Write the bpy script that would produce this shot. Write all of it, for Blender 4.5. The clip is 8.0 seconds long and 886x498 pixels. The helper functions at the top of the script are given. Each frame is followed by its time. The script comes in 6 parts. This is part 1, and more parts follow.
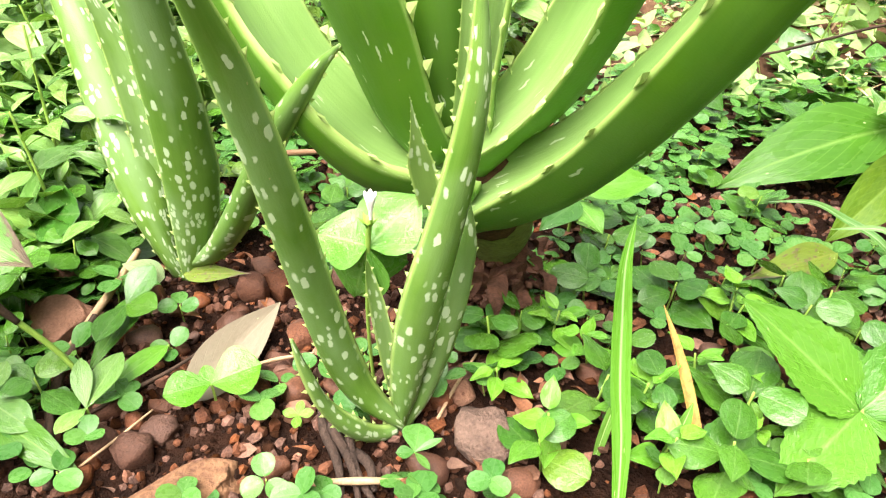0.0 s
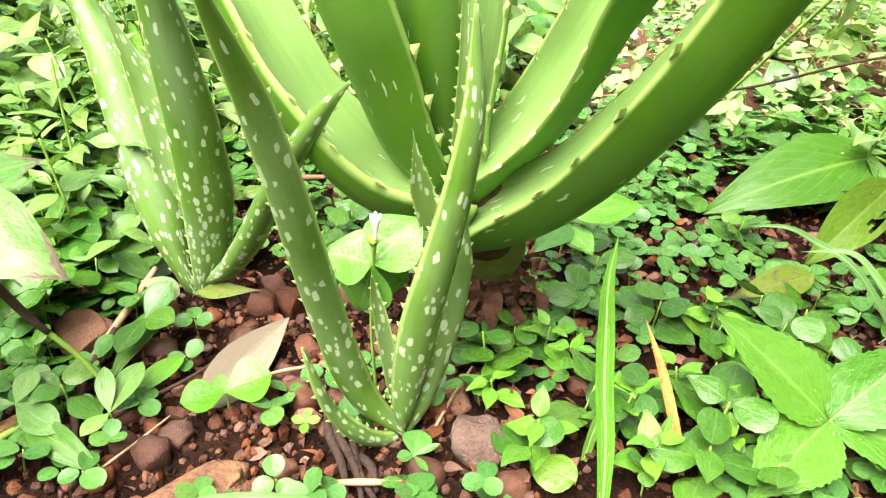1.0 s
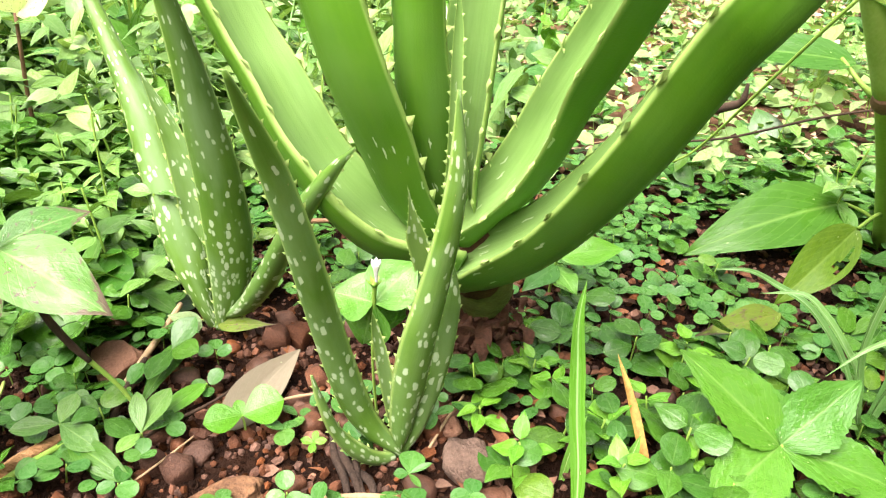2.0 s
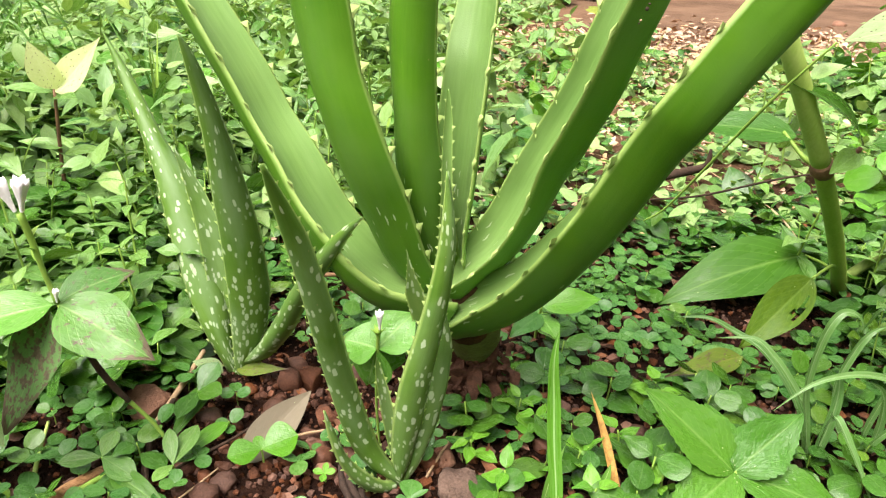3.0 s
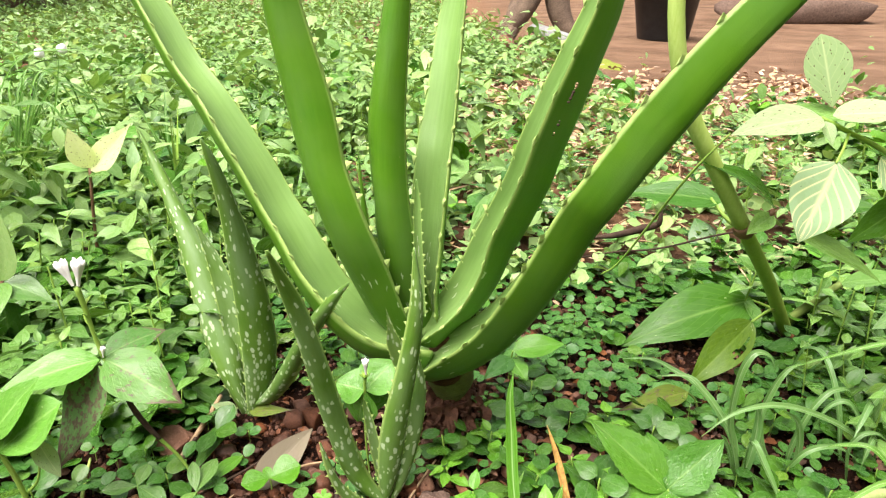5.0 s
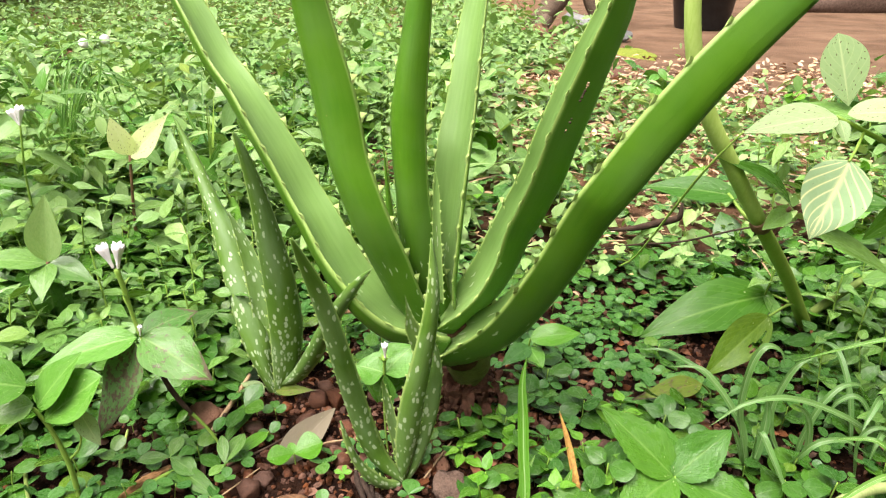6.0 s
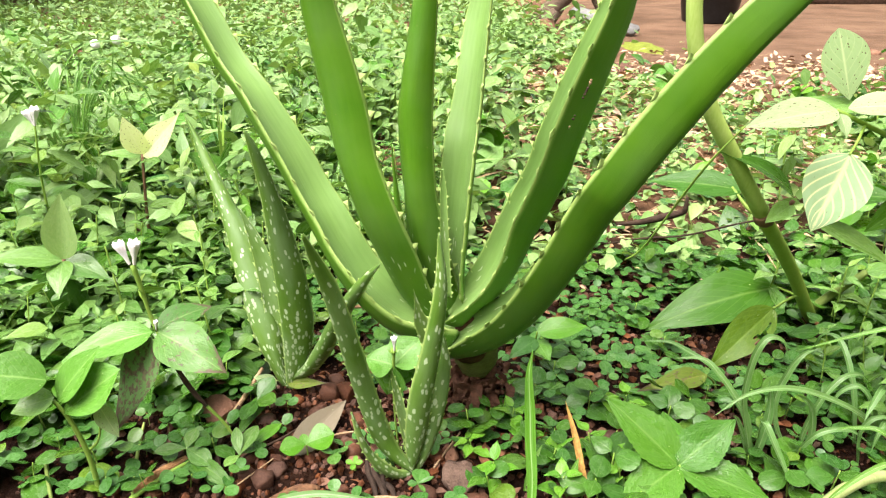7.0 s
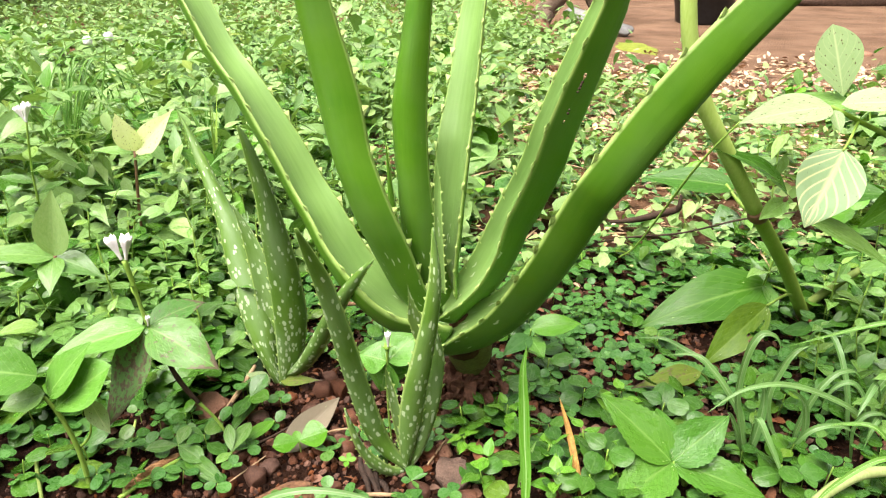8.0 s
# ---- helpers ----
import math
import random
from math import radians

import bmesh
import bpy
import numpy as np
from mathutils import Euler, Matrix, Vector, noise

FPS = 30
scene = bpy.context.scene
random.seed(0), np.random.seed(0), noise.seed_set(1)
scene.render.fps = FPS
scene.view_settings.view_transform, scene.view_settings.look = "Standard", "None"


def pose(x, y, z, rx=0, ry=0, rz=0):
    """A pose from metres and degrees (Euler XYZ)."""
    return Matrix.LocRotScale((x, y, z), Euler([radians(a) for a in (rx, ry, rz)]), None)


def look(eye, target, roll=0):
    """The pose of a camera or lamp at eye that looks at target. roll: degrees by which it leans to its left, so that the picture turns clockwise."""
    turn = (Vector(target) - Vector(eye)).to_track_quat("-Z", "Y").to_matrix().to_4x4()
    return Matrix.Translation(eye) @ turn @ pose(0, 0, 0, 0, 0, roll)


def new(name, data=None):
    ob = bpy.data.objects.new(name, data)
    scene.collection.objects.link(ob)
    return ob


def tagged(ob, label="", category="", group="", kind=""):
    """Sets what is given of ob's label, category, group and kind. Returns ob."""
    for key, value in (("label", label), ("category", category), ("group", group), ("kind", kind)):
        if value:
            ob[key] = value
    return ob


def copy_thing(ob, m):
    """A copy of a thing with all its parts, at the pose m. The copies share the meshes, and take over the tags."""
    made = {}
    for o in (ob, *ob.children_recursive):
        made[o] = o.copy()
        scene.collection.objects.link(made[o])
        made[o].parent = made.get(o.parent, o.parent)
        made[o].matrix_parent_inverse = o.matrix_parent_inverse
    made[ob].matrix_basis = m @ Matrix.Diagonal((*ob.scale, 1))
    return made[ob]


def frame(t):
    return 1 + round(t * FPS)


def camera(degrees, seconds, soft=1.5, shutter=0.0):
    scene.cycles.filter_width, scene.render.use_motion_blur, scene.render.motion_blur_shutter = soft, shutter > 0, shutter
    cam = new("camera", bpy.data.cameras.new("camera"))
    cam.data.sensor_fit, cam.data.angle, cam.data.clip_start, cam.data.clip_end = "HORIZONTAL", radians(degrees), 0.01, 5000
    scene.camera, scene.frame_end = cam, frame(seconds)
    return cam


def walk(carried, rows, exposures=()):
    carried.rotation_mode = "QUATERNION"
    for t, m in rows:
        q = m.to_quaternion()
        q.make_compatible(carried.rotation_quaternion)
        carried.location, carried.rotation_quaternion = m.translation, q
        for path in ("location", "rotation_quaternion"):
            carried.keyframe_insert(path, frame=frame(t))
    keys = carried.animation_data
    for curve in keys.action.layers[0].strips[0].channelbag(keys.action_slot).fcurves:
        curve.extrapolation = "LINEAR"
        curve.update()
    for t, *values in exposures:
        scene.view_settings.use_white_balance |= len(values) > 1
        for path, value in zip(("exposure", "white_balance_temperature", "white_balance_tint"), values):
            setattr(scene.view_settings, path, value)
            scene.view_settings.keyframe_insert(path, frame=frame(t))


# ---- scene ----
cam = camera(65.0, 8.0, soft=1.2)
PATH = [
    (0, (-0.025, 0.02, 0.425), (0.071, 1.669, -0.704), 2.4),
    (0.5, (-0.024, 0.002, 0.434), (0.073, 1.672, -0.662), 2.6),
    (1, (-0.026, -0.019, 0.445), (0.069, 1.669, -0.623), 2.7),
    (1.5, (-0.02, -0.045, 0.467), (0.085, 1.673, -0.551), 2.9),
    (1.7, (-0.017, -0.058, 0.477), (0.068, 1.666, -0.532), 2.8),
    (2.8, (-0.01, -0.148, 0.537), (0.034, 1.64, -0.358), 2.0),
    (3, (-0.01, -0.165, 0.547), (0.047, 1.635, -0.322), 1.9),
    (3.5, (-0.006, -0.204, 0.572), (0.042, 1.616, -0.254), 1.7),
    (4, (0.01, -0.237, 0.597), (0.042, 1.592, -0.211), 0.6),
    (4.5, (0.022, -0.267, 0.617), (0.043, 1.571, -0.171), 0.1),
    (4.7, (0.026, -0.278, 0.623), (0.058, 1.572, -0.137), 0.1),
    (5.8, (0.045, -0.322, 0.644), (-0.006, 1.519, -0.136), 0.4),
    (6, (0.049, -0.324, 0.646), (-0.021, 1.511, -0.146), 0.1),
    (6.5, (0.055, -0.328, 0.65), (-0.051, 1.506, -0.14), -0.9),
    (7, (0.051, -0.341, 0.652), (-0.043, 1.488, -0.151), -0.6),
    (7.5, (0.054, -0.34, 0.648), (-0.03, 1.49, -0.156), -0.5),
    (8, (0.051, -0.341, 0.645), (-0.026, 1.49, -0.156), -0.3),
]
EXPOSURES = [(0.0, 2.04), (1.7, 1.95), (2.8, 1.25), (4.5, 1.32), (6.0, 1.16), (6.5, 1.32), (8.0, 1.33)]
walk(cam, [(t, look(eye, target, roll)) for t, eye, target, roll in PATH], EXPOSURES)

# ---- world and light: bright thin overcast ----
world = bpy.data.worlds.new("sky")
scene.world = world
world.use_nodes = True
wn = world.node_tree
sky = wn.nodes.new("ShaderNodeTexSky")
sky.sky_type = "NISHITA"
sky.sun_disc = False
sky.sun_elevation = radians(64)
sky.sun_rotation = radians(225)
sky.dust_density = 6.0
sky.air_density = 1.0
soften = wn.nodes.new("ShaderNodeHueSaturation")
soften.inputs["Saturation"].default_value = 0.08
wn.links.new(sky.outputs[0], soften.inputs["Color"])
wn.links.new(soften.outputs[0], wn.nodes["Background"].inputs[0])
wn.nodes["Background"].inputs[1].default_value = 0.125

sun_data = bpy.data.lights.new("sun", "SUN")
sun_data.energy = 3.75
sun_data.angle = radians(50)
sun_data.color = (1.0, 0.885, 0.80)
sun = new("sun", sun_data)
sun.matrix_world = look((-1.4, -1.4, 4.1), (0, 0, 0))


# ---- materials ----
def material(name):
    m = bpy.data.materials.new(name)
    m.use_nodes = True
    n = m.node_tree.nodes
    n.clear()
    return m, n, m.node_tree.links


def node(n, kind, **values):
    made = n.new(kind)
    for key, value in values.items():
        made.inputs[key.replace("_", " ")].default_value = value
    return made


def math_node(n, l, op, a, b=None, clamp=False):
    m = n.new("ShaderNodeMath")
    m.operation = op
    m.use_clamp = clamp
    for i, value in enumerate((a, b)):
        if value is None:
            continue
        if isinstance(value, (int, float)):
            m.inputs[i].default_value = value
        else:
            l.new(value, m.inputs[i])
    return m.outputs[0]


def mix_colour(n, l, fac, a, b, blend="MIX"):
    m = n.new("ShaderNodeMix")
    m.data_type = "RGBA"
    m.blend_type = blend
    for socket, value in ((m.inputs[0], fac), (m.inputs[6], a), (m.inputs[7], b)):
        if isinstance(value, (int, float)):
            socket.default_value = value
        elif isinstance(value, tuple):
            socket.default_value = (*value, 1) if len(value) == 3 else value
        else:
            l.new(value, socket)
    return m.outputs[2]


def ramp(n, l, fac, stops):
    r = n.new("ShaderNodeValToRGB")
    while len(r.color_ramp.elements) < len(stops):
        r.color_ramp.elements.new(0.5)
    for e, (p, c) in zip(r.color_ramp.elements, stops):
        e.position = p
        e.color = (*c, 1) if isinstance(c, tuple) else (c, c, c, 1)
    l.new(fac, r.inputs[0])
    return r.outputs[0]


def noise_node(n, l, scale, detail=4.0, vector=None, rough=0.55):
    t = node(n, "ShaderNodeTexNoise", Scale=scale, Detail=detail, Roughness=rough)
    if vector is not None:
        l.new(vector, t.inputs["Vector"])
    return t.outputs["Fac"]


def scaled(n, l, vector, scale):
    m = n.new("ShaderNodeMapping")
    m.inputs["Scale"].default_value = scale
    l.new(vector, m.inputs["Vector"])
    return m.outputs[0]


def bump(n, l, height, strength, distance):
    b = node(n, "ShaderNodeBump", Strength=strength, Distance=distance)
    l.new(height, b.inputs["Height"])
    return b.outputs[0]


def finish(n, l, colour, roughness, normal=None, through_light=0.0, through_tint=None, specular=0.5):
    p = node(n, "ShaderNodeBsdfPrincipled")
    p.inputs["Specular IOR Level"].default_value = specular
    for key, value in (("Base Color", colour), ("Roughness", roughness), ("Normal", normal)):
        if value is None:
            continue
        if isinstance(value, (int, float)):
            p.inputs[key].default_value = value
        elif isinstance(value, tuple):
            p.inputs[key].default_value = (*value, 1)
        else:
            l.new(value, p.inputs[key])
    out = n.new("ShaderNodeOutputMaterial")
    if through_light:
        t = n.new("ShaderNodeBsdfTranslucent")
        if through_tint is None:
            l.new(colour, t.inputs[0])
        else:
            l.new(mix_colour(n, l, 1.0, colour, through_tint, "MULTIPLY"), t.inputs[0])
        mix = n.new("ShaderNodeMixShader")
        mix.inputs[0].default_value = through_light
        l.new(p.outputs[0], mix.inputs[1])
        l.new(t.outputs[0], mix.inputs[2])
        l.new(mix.outputs[0], out.inputs[0])
    else:
        l.new(p.outputs[0], out.inputs[0])


def uv_of(n):
    u = n.new("ShaderNodeUVMap")
    u.uv_map = "UVMap"
    return u.outputs[0]


def place_of(n):
    return n.new("ShaderNodeTexCoord").outputs["Object"]


def aloe_material(name, dark, light, spots, spot_reach):
    """Fleshy aloe skin. The map runs in metres: x across, y along from the base."""
    m, n, l = material(name)
    uv = uv_of(n)
    broad = noise_node(n, l, 14.0, 3.0, uv)
    streak = noise_node(n, l, 1.0, 3.0, scaled(n, l, uv, (220, 14, 1)))
    colour = mix_colour(n, l, ramp(n, l, broad, [(0.3, 0.0), (0.7, 1.0)]), dark, light)
    colour = mix_colour(n, l, math_node(n, l, "MULTIPLY", ramp(n, l, streak, [(0.35, 0.0), (0.7, 1.0)]), 0.45), colour, light)
    # greyish waxy bloom in patches
    bloom = ramp(n, l, noise_node(n, l, 1.0, 4.0, scaled(n, l, uv, (26, 9, 1))), [(0.42, 0.0), (0.68, 1.0)])
    colour = mix_colour(n, l, math_node(n, l, "MULTIPLY", bloom, 0.85 if spots > 0.5 else 0.40), colour, (0.165, 0.265, 0.105) if spots > 0.5 else (0.22, 0.34, 0.14))
    split = n.new("ShaderNodeSeparateXYZ")
    l.new(uv, split.inputs[0])
    # the second map: x is the distance from the margin, y is 1 on the hollow upper face
    rim = n.new("ShaderNodeUVMap")
    rim.uv_map = "rim"
    rsplit = n.new("ShaderNodeSeparateXYZ")
    l.new(rim.outputs[0], rsplit.inputs[0])
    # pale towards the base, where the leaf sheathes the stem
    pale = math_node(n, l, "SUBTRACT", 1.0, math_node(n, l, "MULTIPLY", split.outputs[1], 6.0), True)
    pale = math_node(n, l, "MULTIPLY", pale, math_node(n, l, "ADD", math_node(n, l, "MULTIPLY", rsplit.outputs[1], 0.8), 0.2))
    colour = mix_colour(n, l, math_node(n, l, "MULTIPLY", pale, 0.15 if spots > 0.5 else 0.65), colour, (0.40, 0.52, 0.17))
    # greyer hollow upper face, lightened as skylit; the back darkened as if shaded
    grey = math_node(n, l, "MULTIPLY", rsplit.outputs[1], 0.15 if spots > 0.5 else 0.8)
    back_shade = math_node(n, l, "MULTIPLY", math_node(n, l, "SUBTRACT", 1.0, rsplit.outputs[1]), 0.1 if spots > 0.5 else 0.62)
    colour = mix_colour(n, l, back_shade, colour, (0.034, 0.128, 0.004))
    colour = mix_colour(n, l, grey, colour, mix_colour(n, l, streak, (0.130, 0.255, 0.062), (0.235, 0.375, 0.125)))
    # long pale spots in bands
    warp = n.new("ShaderNodeVectorMath")
    warp.operation = "ADD"
    wob = node(n, "ShaderNodeTexNoise", Scale=150.0, Detail=2.0)
    l.new(uv, wob.inputs["Vector"])
    small = n.new("ShaderNodeVectorMath")
    small.operation = "SCALE"
    small.inputs["Scale"].default_value = 0.004
    l.new(wob.outputs["Color"], small.inputs[0])
    l.new(uv, warp.inputs[0])
    l.new(small.outputs[0], warp.inputs[1])
    cell = node(n, "ShaderNodeTexVoronoi", Scale=1.0, Randomness=0.95)
    cell.distance = "MINKOWSKI"
    cell.inputs["Exponent"].default_value = 3.0
    l.new(scaled(n, l, warp.outputs[0], (190, 88, 1) if spots > 0.5 else (520, 62, 1)), cell.inputs["Vector"])
    pick = n.new("ShaderNodeSeparateColor")
    l.new(cell.outputs["Color"], pick.inputs[0])
    size = math_node(n, l, "MULTIPLY_ADD", pick.outputs[0], 0.32)
    size.node.inputs[2].default_value = 0.20
    mask = math_node(n, l, "MULTIPLY", math_node(n, l, "SUBTRACT", size, cell.outputs["Distance"]), 9.0, True)
    rare = math_node(n, l, "MULTIPLY_ADD", split.outputs[1], 1.9 * spots)
    rare.node.inputs[2].default_value = 1.0 - spots
    keep = math_node(n, l, "GREATER_THAN", pick.outputs[1], rare)
    bands = noise_node(n, l, 1.0, 1.0, scaled(n, l, uv, (18, 34, 1)))
    bands = math_node(n, l, "GREATER_THAN", bands, 0.30)
    near_base = math_node(n, l, "LESS_THAN", split.outputs[1], spot_reach)
    mask = math_node(n, l, "MULTIPLY", math_node(n, l, "MULTIPLY", mask, keep), math_node(n, l, "MULTIPLY", bands, near_base))
    colour = mix_colour(n, l, math_node(n, l, "MULTIPLY", mask, 0.8), colour, (0.46, 0.56, 0.37) if spots > 0.5 else (0.54, 0.64, 0.42))
    # yellowish horny rim
    edge = math_node(n, l, "SUBTRACT", 1.0, math_node(n, l, "MULTIPLY", rsplit.outputs[0], 480.0), True)
    colour = mix_colour(n, l, math_node(n, l, "MULTIPLY", edge, 0.7), colour, (0.40, 0.55, 0.15))
    # scars and specks
    specks = node(n, "ShaderNodeTexVoronoi", Scale=1.0)
    l.new(scaled(n, l, uv, (70, 45, 1)), specks.inputs["Vector"])
    dot = math_node(n, l, "LESS_THAN", specks.outputs["Distance"], 0.035)
    colour = mix_colour(n, l, math_node(n, l, "MULTIPLY", dot, 0.6), colour, (0.30, 0.27, 0.12))
    rough = math_node(n, l, "MULTIPLY_ADD", broad, 0.22)
    rough.node.inputs[2].default_value = 0.30
    fine = math_node(n, l, "ADD", noise_node(n, l, 700.0, 2.0, uv), math_node(n, l, "MULTIPLY", streak, 2.0))
    finish(n, l, colour, rough, bump(n, l, fine, 0.25, 0.001), 0.14, (0.8, 1.0, 0.3), specular=0.26 if spots > 0.5 else 0.4)
    return m


def leaf_material(name, dark, light, vein=(0.30, 0.42, 0.16), vein_width=1.0, vein_amount=0.5, side_veins=6.0, holes=0.0, blotch=0.0, through_light=0.15, gloss=0.30, crinkle=0.3, specular=0.30, yellow=0.38):
    """Thin leaf. The map runs 0..1 across (x) and 0..1 from stalk to tip (y)."""
    m, n, l = material(name)
    uv = uv_of(n)
    split = n.new("ShaderNodeSeparateXYZ")
    l.new(uv, split.inputs[0])
    info = n.new("ShaderNodeObjectInfo")
    island = n.new("ShaderNodeNewGeometry")
    mixed = math_node(n, l, "FRACT", math_node(n, l, "ADD", info.outputs["Random"], island.outputs["Random Per Island"]))
    colour = mix_colour(n, l, mixed, dark, light)
    other = math_node(n, l, "FRACT", math_node(n, l, "MULTIPLY", mixed, 7.31))
    yellowed = ramp(n, l, other, [(0.86, 0.0), (1.0, yellow)])
    colour = mix_colour(n, l, yellowed, colour, mix_colour(n, l, 0.5, light, (0.42, 0.46, 0.05)))
    bluish = ramp(n, l, other, [(0.0, 0.6), (0.35, 0.0)])
    colour = mix_colour(n, l, bluish, colour, mix_colour(n, l, 0.5, dark, (0.03, 0.13, 0.03)))
    patch = noise_node(n, l, 5.0, 3.0, uv)
    colour = mix_colour(n, l, math_node(n, l, "MULTIPLY", patch, 0.5), colour, light)
    mottle = ramp(n, l, noise_node(n, l, 16.0, 4.0, uv, 0.7), [(0.36, 0.0), (0.62, 0.42)])
    colour = mix_colour(n, l, mottle, colour, dark)
    off = math_node(n, l, "ABSOLUTE", math_node(n, l, "SUBTRACT", split.outputs[0], 0.5))
    mid = math_node(n, l, "SUBTRACT", 1.0, math_node(n, l, "MULTIPLY", off, 26.0 / vein_width), True)
    along = None if not side_veins else math_node(n, l, "SUBTRACT", math_node(n, l, "MULTIPLY", split.outputs[1], side_veins), math_node(n, l, "MULTIPLY", off, side_veins * 0.9))
    veins = mid
    if side_veins:
        wave = math_node(n, l, "ABSOLUTE", math_node(n, l, "SUBTRACT", math_node(n, l, "FRACT", along), 0.5))
        side = math_node(n, l, "MULTIPLY", math_node(n, l, "SUBTRACT", wave, 0.5 - 0.08 * vein_width, True), 9.0, True)
        veins = math_node(n, l, "MAXIMUM", mid, math_node(n, l, "MULTIPLY", side, min(1.0, 0.6 * vein_width)))
    colour = mix_colour(n, l, math_node(n, l, "MULTIPLY", veins, vein_amount), colour, vein)
    # pale scars of sucking insects
    scars = node(n, "ShaderNodeTexVoronoi", Scale=1.0)
    l.new(scaled(n, l, uv, (9, 15, 1)), scars.inputs["Vector"])
    chosen = n.new("ShaderNodeSeparateColor")
    l.new(scars.outputs["Color"], chosen.inputs[0])
    scar = math_node(n, l, "MULTIPLY", math_node(n, l, "LESS_THAN", scars.outputs["Distance"], 0.16), math_node(n, l, "GREATER_THAN", chosen.outputs[0], 0.86))
    colour = mix_colour(n, l, math_node(n, l, "MULTIPLY", scar, 0.55), colour, (0.50, 0.58, 0.32))
    if blotch:
        spot = noise_node(n, l, 6.5, 3.0, scaled(n, l, uv, (1, 2, 1)), 0.65)
        where = ramp(n, l, spot, [(0.50 + 0.12 * (1 - blotch), 0.0), (0.56 + 0.12 * (1 - blotch), 1.0)])
        dead = mix_colour(n, l, noise_node(n, l, 14.0, 2.0, uv), (0.012, 0.009, 0.007), (0.20, 0.15, 0.10))
        colour = mix_colour(n, l, where, colour, dead)
        # blackened tip with a ragged border
        frayed = math_node(n, l, "ADD", split.outputs[1], math_node(n, l, "MULTIPLY", math_node(n, l, "ADD", spot, off), 0.5))
        tip = math_node(n, l, "MULTIPLY", math_node(n, l, "SUBTRACT", frayed, 1.18), 14.0, True)
        colour = mix_colour(n, l, tip, colour, dead)
    if holes:
        pits = node(n, "ShaderNodeTexVoronoi", Scale=13.0)
        l.new(uv, pits.inputs["Vector"])
        pit = math_node(n, l, "LESS_THAN", pits.outputs["Distance"], holes)
        colour = mix_colour(n, l, pit, colour, (0.10, 0.05, 0.03))
    height = math_node(n, l, "ADD", math_node(n, l, "MULTIPLY", veins, -0.45), math_node(n, l, "ADD", noise_node(n, l, 22.0, 3.0, uv), math_node(n, l, "MULTIPLY", noise_node(n, l, 6.0, 2.0, uv), 2.2)))
    rough = ramp(n, l, noise_node(n, l, 3.5, 3.0, uv), [(0.38, max(0.07, gloss - 0.17)), (0.60, gloss + 0.20)])
    finish(n, l, colour, rough, bump(n, l, height, crinkle, 0.0012), through_light, (1.0, 1.0, 0.45), specular=specular)
    return m


def plain(name, a, b, scale, roughness=0.8, height=0.3, distance=0.003, stretch=(1, 1, 1), random_tint=0.0, specular=0.22, through_light=0.0):
    m, n, l = material(name)
    p = scaled(n, l, place_of(n), stretch)
    big = noise_node(n, l, scale, 5.0, p)
    fine = noise_node(n, l, scale * 9.0, 4.0, p)
    both = math_node(n, l, "MULTIPLY_ADD", fine, 0.5)
    l.new(math_node(n, l, "MULTIPLY", big, 0.5), both.node.inputs[2])
    colour = mix_colour(n, l, ramp(n, l, both, [(0.3, 0.0), (0.7, 1.0)]), a, b)
    if random_tint:
        info = n.new("ShaderNodeObjectInfo")
        island = n.new("ShaderNodeNewGeometry")
        r = math_node(n, l, "FRACT", math_node(n, l, "ADD", info.outputs["Random"], island.outputs["Random Per Island"]))
        hsv = node(n, "ShaderNodeHueSaturation")
        tone = math_node(n, l, "MULTIPLY_ADD", math_node(n, l, "FRACT", math_node(n, l, "MULTIPLY", r, 5.7)), 0.45)
        tone.node.inputs[2].default_value = 0.82
        l.new(tone, hsv.inputs["Saturation"])
        v = math_node(n, l, "MULTIPLY_ADD", r, 2 * random_tint)
        v.node.inputs[2].default_value = 1.0 - random_tint
        l.new(v, hsv.inputs["Value"])
        l.new(colour, hsv.inputs["Color"])
        colour = hsv.outputs[0]
    finish(n, l, colour, roughness, bump(n, l, both, height, distance), through_light, specular=specular)
    return m


